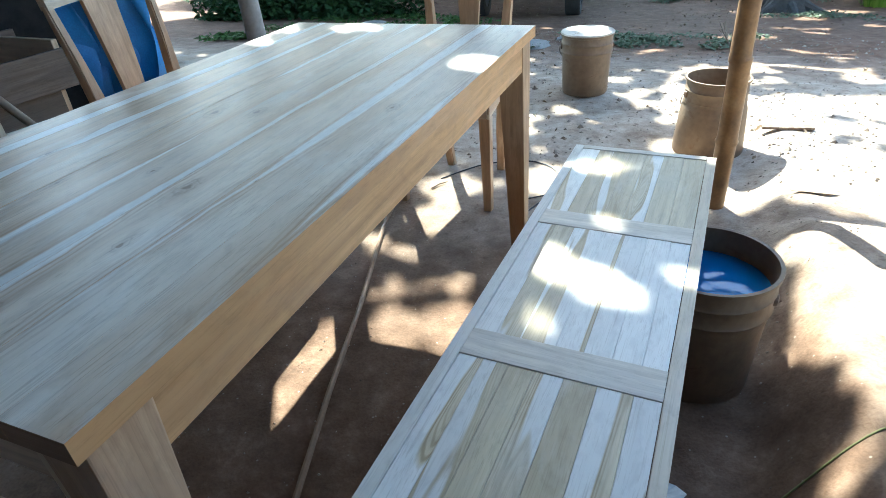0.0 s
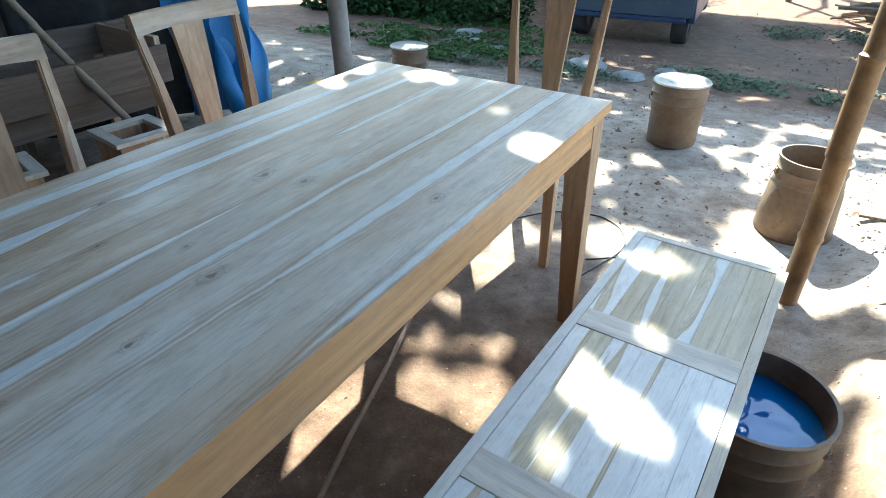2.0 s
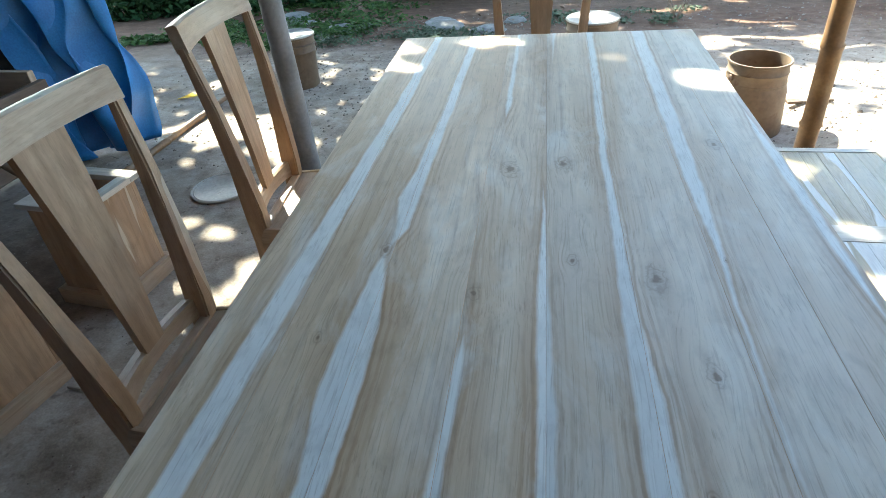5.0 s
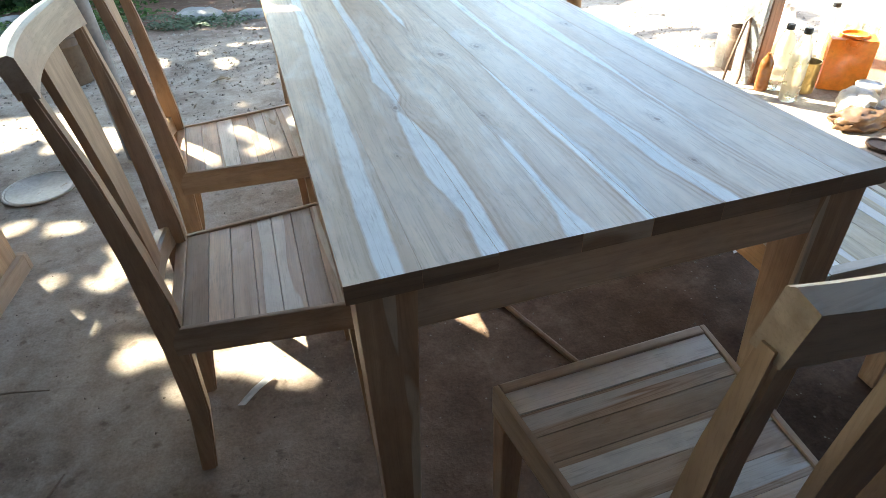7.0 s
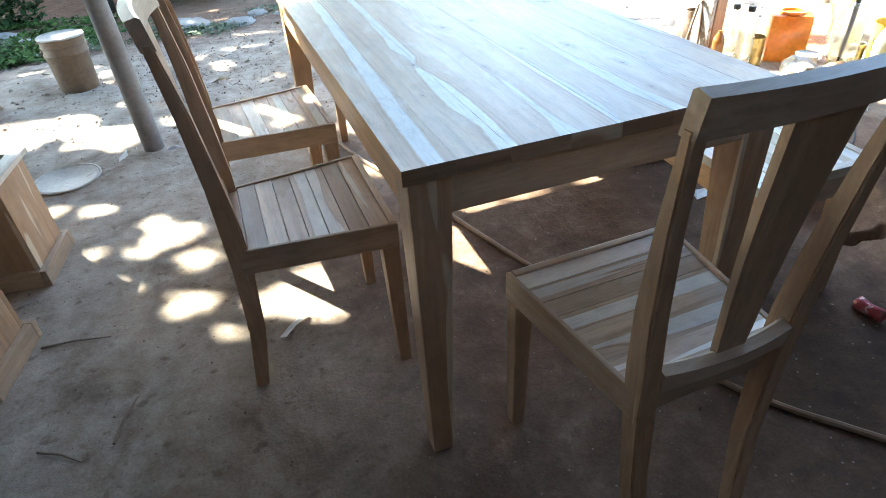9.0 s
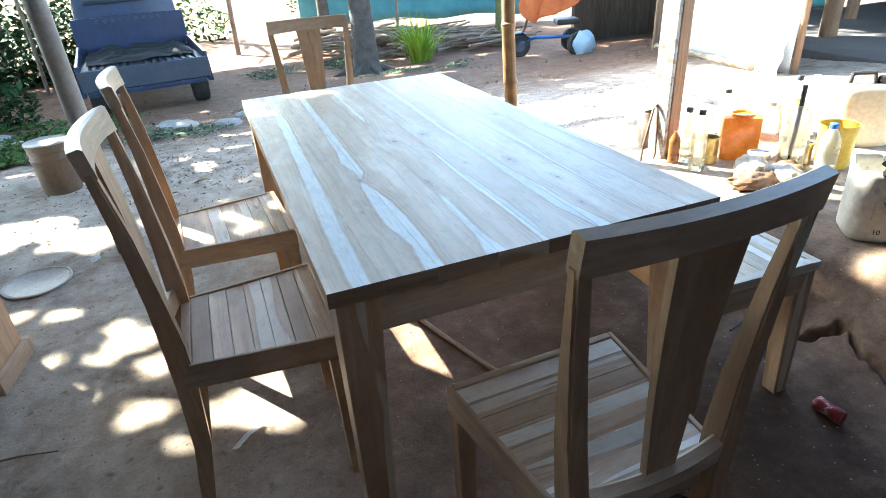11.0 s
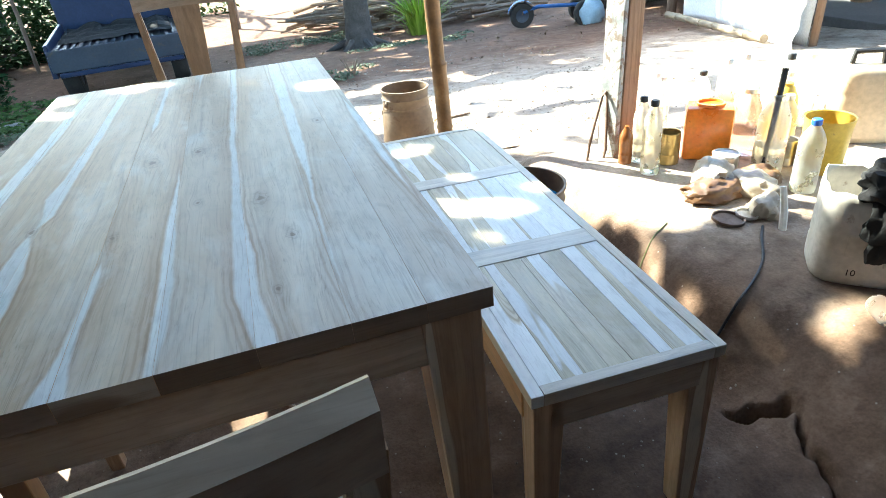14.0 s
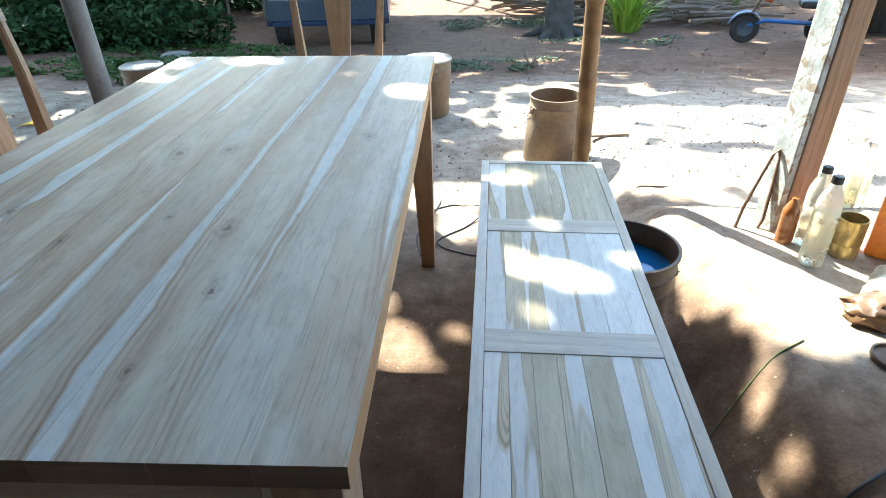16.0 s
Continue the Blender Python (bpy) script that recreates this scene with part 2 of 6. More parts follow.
def mottled(name, stops, scale=6.0, rough=0.8, metal=0.0, fine=60.0, bumpy=0.3, dist=0.003, dirt=None, dirt_at=0.55):
    """Earth, bark, cloth, paint: colour by two noises, with stains of their own shape."""
    m, t, b = material(name, rough, metal)
    tc = node(t, "ShaderNodeTexCoord").outputs["Object"]
    a = node(t, "ShaderNodeTexNoise", {"Vector": tc, "Scale": scale, "Detail": 6.0, "Roughness": 0.6}).outputs[0]
    f = node(t, "ShaderNodeTexNoise", {"Vector": tc, "Scale": fine, "Detail": 4.0}).outputs[0]
    col = ramp(t, a, stops)
    col = mix(t, 0.6, col, ramp(t, f, [(0.3, (0.7, 0.7, 0.7)), (0.65, (1, 1, 1))]), "MULTIPLY")
    if dirt:
        d = node(t, "ShaderNodeTexNoise", {"Vector": tc, "Scale": scale * 1.9, "Detail": 5.0, "Roughness": 0.7, "Distortion": 0.6}).outputs[0]
        col = mix(t, ramp(t, d, [(dirt_at, (0, 0, 0)), (dirt_at + 0.08, (0.85, 0.85, 0.85))]), col, dirt)
    t.links.new(col, b.inputs["Base Color"])
    t.links.new(node(t, "ShaderNodeMapRange", {0: a, 3: max(0.05, rough - 0.1), 4: min(1, rough + 0.1)}).outputs[0], b.inputs["Roughness"])
    bump(t, b, f, bumpy, dist)
    return m


TABLE_SAP = (
    ((0, 0.050, 0.015), (0.14, 0.052, 0.018), (0.48, 0.064, 0.016), (0.75, 0.074, 0.015), (1.1, 0.084, 0.014), (1.6, 0.09, 0.011)),
    ((0, 0.181, 0.0165), (0.10, 0.189, 0.015), (0.15, 0.186, 0.020), (0.22, 0.181, 0.0245), (0.33, 0.180, 0.021), (0.43, 0.177, 0.010), (0.488, 0.178, -0.001), (0.55, 0.187, 0.009), (0.64, 0.180, 0.018), (0.74, 0.187, 0.012), (0.98, 0.195, 0.011), (1.6, 0.205, 0.010)),
    ((0, 0.301, 0.0205), (0.06, 0.3045, 0.0105), (0.15, 0.307, 0.006), (0.27, 0.310, 0.005), (0.33, 0.312, -0.003), (0.7, 0.32, -0.02), (0.9, 0.325, -0.01), (1.05, 0.327, 0.006), (1.6, 0.33, 0.004)),
    ((0, 0.404, 0.006), (0.08, 0.409, 0.0095), (0.2, 0.411, 0.009), (0.42, 0.404, 0.007), (0.6, 0.406, 0.002), (0.75, 0.40, -0.004), (1.2, 0.42, -0.004), (1.6, 0.43, 0.005)),
    ((0, 0.533, 0.0145), (0.12, 0.515, 0.0155), (0.24, 0.514, 0.0135), (0.37, 0.510, 0.0095), (0.6, 0.512, 0.0065), (0.8, 0.512, 0.006), (1.2, 0.523, 0.009), (1.6, 0.53, 0.009)),
    ((0, 0.64, -0.004), (0.15, 0.635, 0.0008), (0.38, 0.639, 0.002), (0.5, 0.645, 0.004), (0.7, 0.648, 0.012), (1.0, 0.654, 0.015), (1.6, 0.662, 0.015)),
    ((0, 0.80, -0.02), (0.3, 0.80, -0.004), (0.5, 0.80, 0.007), (0.8, 0.80, 0.009), (1.2, 0.80, -0.01)))
TABLE_WOOD = timber("table_boards", "y", (0.63, 0.47, 0.30), (0.32, 0.17, 0.07), (0.82, 0.80, 0.74), contour=0.6, smudge=0.7, rough=0.39, contrast=0.8, streaks=TABLE_SAP, tone=0.12,
                    knots=((0.189, -0.528, 0.017), (0.037, -0.03, 0.022), (-0.056, -0.052, 0.026), (0.247, -0.316, 0.0045), (0.155, -0.683, 0.010), (0.150, -0.363, 0.022), (0.044, -0.326, 0.012), (-0.086, -0.405, 0.014), (-0.226, -0.31, 0.014), (-0.27, -0.5, 0.009), (0.31, 0.05, 0.02)))
BENCH_WOOD = timber("bench_boards", "y", (0.60, 0.50, 0.31), (0.32, 0.22, 0.11), (0.82, 0.79, 0.72), sap_at=0.48, spread=0.26, contour=0.85, smudge=0.4, rough=0.38, contrast=0.6, tongue=12.0)
BENCH_PALE = timber("bench_frame", "y", (0.60, 0.52, 0.38), (0.38, 0.28, 0.17), (0.74, 0.70, 0.61), sap_at=0.52, contour=0.5, smudge=0.15, rough=0.38, contrast=0.6)
BENCH_BAR = timber("bench_crossbar", "x", (0.60, 0.53, 0.42), (0.40, 0.31, 0.21), (0.70, 0.65, 0.56), sap_at=0.68, contour=0.3, smudge=0.12, rough=0.4, contrast=0.6)
SEAT_X = timber("seat_boards_across", "x", (0.60, 0.43, 0.27), (0.28, 0.165, 0.085), (0.80, 0.74, 0.64), sap_at=0.56, spread=0.30, contour=0.7, smudge=0.45, rough=0.28, tone=0.3, tongue=14.0)
TEAK_X = timber("timber_along_x", "x", (0.50, 0.355, 0.225), (0.30, 0.18, 0.09), (0.70, 0.60, 0.46), sap_at=0.70, contour=0.4, smudge=0.18, rough=0.33, contrast=0.45)
TEAK_Y = timber("timber_along_y", "y", (0.50, 0.345, 0.21), (0.30, 0.17, 0.08), (0.70, 0.60, 0.46), sap_at=0.68, contour=0.4, smudge=0.15, rough=0.40, contrast=0.5)
TEAK_Z = timber("timber_along_z", "z", (0.47, 0.295, 0.16), (0.27, 0.145, 0.065), (0.66, 0.53, 0.37), sap_at=0.66, contour=0.5, smudge=0.12, rough=0.42, contrast=0.5, tongue=13.0)
END_GRAIN = timber("raw_end_grain", "x", (0.27, 0.18, 0.11), (0.15, 0.09, 0.05), (0.42, 0.34, 0.25), sap_at=0.66, contour=0.3, smudge=0.0, rough=0.7, contrast=0.6)
# orange includes warm light bounced off the sunny slab, painted into edges and aprons
EDGE_WOOD = timber("orange_bounce_edge_timber", "y", (0.62, 0.35, 0.145), (0.33, 0.17, 0.06), (0.70, 0.58, 0.40), sap_at=0.72, contour=0.5, smudge=0.05, contrast=0.5)
OLD_Z = timber("weathered_post_timber", "z", (0.25, 0.145, 0.08), (0.12, 0.07, 0.04), (0.34, 0.25, 0.17), sap_at=0.7, contour=0.4, smudge=0.0, rough=0.75, contrast=0.8)
OLD_Y = timber("dusty_board_timber", "y", (0.13, 0.085, 0.055), (0.07, 0.045, 0.028), (0.22, 0.17, 0.12), sap_at=0.68, contour=0.4, smudge=0.0, rough=0.65, contrast=0.8)


def earth():
    m, t, b = material("packed_earth", 0.9)
    tc = node(t, "ShaderNodeTexCoord").outputs["Object"]
    big = node(t, "ShaderNodeTexNoise", {"Vector": tc, "Scale": 1.1, "Detail": 5.0, "Roughness": 0.6}).outputs[0]
    mid = node(t, "ShaderNodeTexNoise", {"Vector": tc, "Scale": 9.0, "Detail": 7.0, "Roughness": 0.68}).outputs[0]
    fine = node(t, "ShaderNodeTexNoise", {"Vector": tc, "Scale": 120.0, "Detail": 4.0}).outputs[0]
    sep = node(t, "ShaderNodeSeparateXYZ", {0: tc})
    red = ramp(t, mid, [(0.3, (0.105, 0.064, 0.041)), (0.55, (0.195, 0.124, 0.081)), (0.75, (0.30, 0.207, 0.145))])
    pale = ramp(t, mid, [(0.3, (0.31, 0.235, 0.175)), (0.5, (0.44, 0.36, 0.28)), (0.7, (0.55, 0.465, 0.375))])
    dark = ramp(t, mid, [(0.3, (0.12, 0.068, 0.042)), (0.55, (0.20, 0.115, 0.072)), (0.75, (0.27, 0.175, 0.12))])
    # trodden sandy yard beyond the shed, redder soil towards the cars and trees
    yw = node(t, "ShaderNodeMath", {0: big, 1: 1.6, 2: sep.outputs[1]}, operation="MULTIPLY_ADD").outputs[0]
    yard = node(t, "ShaderNodeMapRange", {0: yw, 1: 1.9, 2: 3.2}).outputs[0]
    back = node(t, "ShaderNodeMapRange", {0: yw, 1: 4.4, 2: 5.8}).outputs[0]
    xw = node(t, "ShaderNodeMath", {0: big, 1: 0.7, 2: sep.outputs[0]}, operation="MULTIPLY_ADD").outputs[0]
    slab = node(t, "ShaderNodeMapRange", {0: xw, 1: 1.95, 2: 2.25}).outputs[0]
    # slab keeps its pale colour in the sun; its shaded near part is painted brown
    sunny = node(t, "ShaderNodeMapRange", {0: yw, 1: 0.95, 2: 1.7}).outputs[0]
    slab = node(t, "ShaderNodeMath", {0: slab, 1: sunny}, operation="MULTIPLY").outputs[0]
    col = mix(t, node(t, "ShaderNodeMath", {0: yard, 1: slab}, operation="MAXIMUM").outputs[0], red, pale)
    col = mix(t, back, col, dark)
    dusty = ramp(t, mid, [(0.3, (0.30, 0.235, 0.175)), (0.5, (0.42, 0.345, 0.27)), (0.7, (0.53, 0.455, 0.37))])
    col = mix(t, node(t, "ShaderNodeMapRange", {0: xw, 1: 0.5, 2: -0.1}).outputs[0], col, mix(t, back, dusty, dark))
    # shade beneath the stock on the left, put into the floor colour
    under = node(t, "ShaderNodeMath", {0: node(t, "ShaderNodeMapRange", {0: xw, 1: -0.7, 2: -1.05}).outputs[0], 1: node(t, "ShaderNodeMapRange", {0: yw, 1: 3.0, 2: 2.3}).outputs[0]}, operation="MULTIPLY").outputs[0]
    col = mix(t, under, col, red)
    # shade under and round the bench, painted into the soil colour
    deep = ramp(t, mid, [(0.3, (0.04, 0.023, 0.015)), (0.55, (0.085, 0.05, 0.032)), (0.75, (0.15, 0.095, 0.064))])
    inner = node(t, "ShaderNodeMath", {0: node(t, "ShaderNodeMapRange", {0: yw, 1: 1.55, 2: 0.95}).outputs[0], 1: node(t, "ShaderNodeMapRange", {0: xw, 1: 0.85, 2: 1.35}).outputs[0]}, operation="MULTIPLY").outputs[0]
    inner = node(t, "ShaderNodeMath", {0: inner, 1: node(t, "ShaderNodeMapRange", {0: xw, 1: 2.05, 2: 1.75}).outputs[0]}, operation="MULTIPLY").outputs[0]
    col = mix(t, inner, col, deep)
    # unseen floor coloured almost black, to cut the light it bounces back
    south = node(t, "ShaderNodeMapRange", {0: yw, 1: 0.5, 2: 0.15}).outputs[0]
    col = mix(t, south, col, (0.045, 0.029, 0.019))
    damp = node(t, "ShaderNodeTexNoise", {"Vector": tc, "Scale": 2.9, "Detail": 7.0, "Roughness": 0.68, "Distortion": 0.4}).outputs[0]
    col = mix(t, ramp(t, damp, [(0.50, (0, 0, 0)), (0.66, (0.6, 0.6, 0.6))]), col, (0.115, 0.072, 0.046))
    spots = node(t, "ShaderNodeTexNoise", {"Vector": tc, "Scale": 22.0, "Detail": 3.0}).outputs[0]
    col = mix(t, ramp(t, spots, [(0.60, (0, 0, 0)), (0.72, (0.6, 0.6, 0.6))]), col, (0.13, 0.085, 0.06))
    chips = node(t, "ShaderNodeTexVoronoi", {"Vector": tc, "Scale": 26.0}).outputs["Distance"]
    col = mix(t, ramp(t, chips, [(0.05, (0.55, 0.55, 0.55)), (0.09, (0, 0, 0))]), col, (0.5, 0.44, 0.36))
    col = mix(t, 0.8, col, ramp(t, fine, [(0.32, (0.78, 0.78, 0.78)), (0.6, (1, 1, 1))]), "MULTIPLY")
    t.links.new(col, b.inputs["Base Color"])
    both = node(t, "ShaderNodeMath", {0: mid, 1: 7.0, 2: fine}, operation="MULTIPLY_ADD").outputs[0]
    bump(t, b, both, 0.3, 0.004)
    return m


EARTH = earth()
TIN_PAIL = mottled("mud_coated_pail", [(0.3, (0.13, 0.085, 0.052)), (0.6, (0.20, 0.14, 0.088)), (0.8, (0.27, 0.205, 0.14))], 7, 0.6, 0.1, 50, 0.25, dirt=(0.13, 0.075, 0.04), dirt_at=0.6)
PAIL_LID = mottled("pale_dusty_lid", [(0.3, (0.42, 0.37, 0.30)), (0.7, (0.6, 0.55, 0.47))], 9, 0.6, 0.1, 60, 0.2, dirt=(0.3, 0.22, 0.14), dirt_at=0.6)
BAMBOO = mottled("bamboo_skin", [(0.3, (0.15, 0.08, 0.033)), (0.55, (0.28, 0.155, 0.062)), (0.75, (0.40, 0.25, 0.115))], 9, 0.5, 0.0, 90, 0.15, dirt=(0.16, 0.10, 0.06), dirt_at=0.62)
BAMBOO_OLD = mottled("dry_bamboo", [(0.3, (0.20, 0.15, 0.10)), (0.7, (0.34, 0.27, 0.18))], 8, 0.7, 0.0, 80, 0.2)
GREY_POLE = mottled("grey_weathered_pole", [(0.3, (0.18, 0.165, 0.15)), (0.7, (0.32, 0.30, 0.275))], 5, 0.6, 0.0, 70, 0.2)
LIMEWASH = mottled("flaking_white_paint", [(0.35, (0.24, 0.26, 0.255)), (0.6, (0.44, 0.46, 0.45))], 12, 0.8, 0.0, 70, 0.5, dirt=(0.20, 0.14, 0.095), dirt_at=0.53)
TRUCK_PAINT = mottled("dark_blue_car_paint", [(0.3, (0.020, 0.032, 0.075)), (0.7, (0.034, 0.052, 0.11))], 4, 0.35, 0.0, 40, 0.03, dirt=(0.10, 0.085, 0.07), dirt_at=0.66)
TRUCK_GREY = mottled("dusty_tailgate_paint", [(0.3, (0.035, 0.048, 0.07)), (0.7, (0.06, 0.075, 0.10))], 3, 0.5, 0.0, 40, 0.05, dirt=(0.08, 0.068, 0.057), dirt_at=0.6)
RUBBER = mottled("black_rubber", [(0.3, (0.018, 0.017, 0.016)), (0.7, (0.04, 0.037, 0.034))], 20, 0.8)
BLACK = mottled("black_plastic", [(0.3, (0.012, 0.012, 0.013)), (0.7, (0.022, 0.022, 0.022))], 12, 0.5)
BLACK_CLOTH = mottled("black_cloth", [(0.3, (0.010, 0.010, 0.011)), (0.7, (0.03, 0.029, 0.028))], 18, 0.95, 0, 200, 0.4)
BLUE_TARP = mottled("blue_tarpaulin", [(0.3, (0.02, 0.15, 0.42)), (0.7, (0.05, 0.27, 0.62))], 4, 0.42, 0, 120, 0.2)
TEAL_NET = mottled("teal_net_cloth", [(0.3, (0.06, 0.22, 0.25)), (0.7, (0.12, 0.36, 0.40))], 2, 0.85, 0, 90, 0.4)
WHITE_TARP = mottled("white_plastic_sheet", [(0.3, (0.70, 0.72, 0.73)), (0.7, (0.82, 0.83, 0.83))], 2, 0.5, 0, 60, 0.1)
ORANGE_CLOTH = mottled("orange_cloth", [(0.3, (0.42, 0.10, 0.025)), (0.7, (0.60, 0.17, 0.05))], 6, 0.9, 0, 150, 0.3)
BLUE_PAINT = mottled("worn_blue_paint", [(0.3, (0.02, 0.10, 0.34)), (0.7, (0.04, 0.17, 0.48))], 6, 0.4)
STEEL = mottled("rusty_steel", [(0.3, (0.11, 0.065, 0.04)), (0.7, (0.24, 0.17, 0.13))], 14, 0.6, 0.5, 90, 0.3)
TIN = mottled("bright_tin", [(0.3, (0.55, 0.52, 0.47)), (0.7, (0.75, 0.73, 0.7))], 10, 0.3, 0.9, 60, 0.05, dirt=(0.3, 0.2, 0.1), dirt_at=0.62)
GOLD_TIN = mottled("yellow_lacquered_tin", [(0.3, (0.50, 0.36, 0.12)), (0.7, (0.66, 0.52, 0.25))], 10, 0.35, 0.7, 60, 0.05, dirt=(0.25, 0.14, 0.06), dirt_at=0.6)
JERRY_WHITE = mottled("stained_white_plastic", [(0.3, (0.60, 0.56, 0.47)), (0.65, (0.76, 0.73, 0.66))], 5, 0.5, 0, 50, 0.1, dirt=(0.25, 0.17, 0.10), dirt_at=0.62)
JERRY_BEIGE = mottled("yellowed_plastic_can", [(0.3, (0.60, 0.46, 0.30)), (0.7, (0.74, 0.60, 0.42))], 4, 0.5, 0, 50, 0.1, dirt=(0.3, 0.18, 0.1), dirt_at=0.66)
YELLOW_PLASTIC = mottled("dirty_yellow_plastic", [(0.3, (0.55, 0.36, 0.05)), (0.7, (0.72, 0.52, 0.10))], 6, 0.4, 0, 60, 0.1, dirt=(0.25, 0.16, 0.06), dirt_at=0.62)
ORANGE_JAR = mottled("orange_translucent_plastic", [(0.3, (0.80, 0.17, 0.02)), (0.7, (0.95, 0.38, 0.05))], 6, 0.3, 0, 60, 0.1, dirt=(0.4, 0.05, 0.01), dirt_at=0.64)
AMBER = mottled("amber_glass", [(0.3, (0.16, 0.055, 0.015)), (0.7, (0.28, 0.11, 0.03))], 6, 0.15)
BROWN_BAG = mottled("brown_plastic_bag", [(0.3, (0.09, 0.045, 0.02)), (0.7, (0.22, 0.12, 0.055))], 8, 0.35, 0, 60, 0.2)
PALE_BAG = mottled("crumpled_pale_plastic", [(0.3, (0.30, 0.25, 0.19)), (0.7, (0.55, 0.49, 0.40))], 8, 0.4, 0, 60, 0.2, dirt=(0.3, 0.2, 0.12), dirt_at=0.6)
PAPER = mottled("torn_white_paper", [(0.3, (0.62, 0.62, 0.6)), (0.7, (0.8, 0.8, 0.78))], 20, 0.8)
RED_TIN = mottled("red_printed_can", [(0.42, (0.20, 0.02, 0.02)), (0.52, (0.27, 0.03, 0.028)), (0.58, (0.5, 0.47, 0.43))], 22, 0.4, 0.4, dirt=(0.10, 0.06, 0.04), dirt_at=0.55)
STONE = mottled("grey_stone", [(0.3, (0.20, 0.19, 0.17)), (0.7, (0.36, 0.34, 0.31))], 6, 0.85, 0, 40, 0.6, 0.006, dirt=(0.1, 0.14, 0.06), dirt_at=0.6)
BRICK = mottled("orange_brick", [(0.3, (0.40, 0.20, 0.11)), (0.7, (0.55, 0.31, 0.18))], 10, 0.85, 0, 60, 0.5)
BARK = mottled("grey_bark", [(0.3, (0.05, 0.043, 0.036)), (0.7, (0.12, 0.108, 0.095))], 7, 0.9, 0, 40, 0.9, 0.01)
MOSSY = mottled("mossy_pole", [(0.3, (0.12, 0.14, 0.05)), (0.7, (0.24, 0.25, 0.10))], 7, 0.85, 0, 40, 0.4)
STRAW = mottled("dry_sticks", [(0.3, (0.18, 0.125, 0.085)), (0.7, (0.36, 0.28, 0.20))], 6, 0.85, 0, 50, 0.4)
CONCRETE = mottled("dark_concrete", [(0.3, (0.10, 0.095, 0.09)), (0.7, (0.17, 0.165, 0.16))], 2, 0.8, 0, 40, 0.3)
ROOFING = mottled("old_roof_sheet", [(0.3, (0.045, 0.036, 0.03)), (0.7, (0.085, 0.07, 0.058))], 3, 0.8)
BOARD_WALL = timber("dark_board_wall", "z", (0.08, 0.055, 0.038), (0.045, 0.03, 0.02), (0.11, 0.08, 0.06), sap_at=0.7, contour=0.3, smudge=0.0, rough=0.8, contrast=0.7)
HOSE = mottled("brown_hose", [(0.3, (0.20, 0.12, 0.065)), (0.7, (0.30, 0.19, 0.11))], 10, 0.5)
CAP_BLUE = material("blue_cap_plastic", 0.4, 0, (0.03, 0.12, 0.5))[0]


def leafy(name, a, b_, rough=0.75):
    m, t, b = material(name, rough)
    geo = node(t, "ShaderNodeNewGeometry")
    t.links.new(ramp(t, geo.outputs["Random Per Island"], [(0.0, a), (1.0, b_)]), b.inputs["Base Color"])
    b.inputs["Specular IOR Level"].default_value = 0.15
    return m


LEAF = leafy("green_leaves", (0.035, 0.075, 0.018), (0.10, 0.16, 0.04))
LEAF_DARK = leafy("dark_foliage", (0.018, 0.045, 0.016), (0.05, 0.095, 0.03))
GRASS = leafy("short_grass", (0.085, 0.11, 0.06), (0.17, 0.20, 0.12), 0.7)
BLADE = leafy("bright_blades", (0.16, 0.30, 0.03), (0.34, 0.46, 0.07))
DRY_LEAF = leafy("fallen_leaves", (0.11, 0.065, 0.036), (0.30, 0.225, 0.145), 0.8)
PEBBLE = leafy("gravel_stones", (0.16, 0.12, 0.09), (0.42, 0.36, 0.29), 0.85)
YELLOW_LEAF = leafy("yellow_leaf", (0.65, 0.42, 0.03), (0.65, 0.42, 0.03))


def glassy(name, tint, rough=0.08, alpha=0.35):
    m, t, b = material(name, rough, 0, tint)
    b.inputs["Transmission Weight"].default_value = 0.85
    b.inputs["IOR"].default_value = 1.12
    tc = node(t, "ShaderNodeTexCoord").outputs["Object"]
    n = node(t, "ShaderNodeTexNoise", {"Vector": tc, "Scale": 18.0, "Detail": 4.0}).outputs[0]
    t.links.new(node(t, "ShaderNodeMapRange", {0: n, 3: rough, 4: rough + 0.3}).outputs[0], b.inputs["Roughness"])
    return m


CLEAR = glassy("cloudy_clear_plastic", (0.94, 0.95, 0.92), 0.15)
PINKISH = glassy("pinkish_plastic", (0.80, 0.55, 0.48))
LIQUID = glassy("pale_yellow_liquid", (0.90, 0.88, 0.70))
# the blue of the water is a reflection painted as base colour
WATER = material("bucket_water", 0.04, 0, (0.015, 0.12, 0.32))[0]
WINDOW = material("dark_window_glass", 0.05, 0, (0.02, 0.025, 0.03))[0]


for dull in (BOARD_WALL, ROOFING, EARTH):
    dull.node_tree.nodes["Principled BSDF"].inputs["Specular IOR Level"].default_value = 0.15

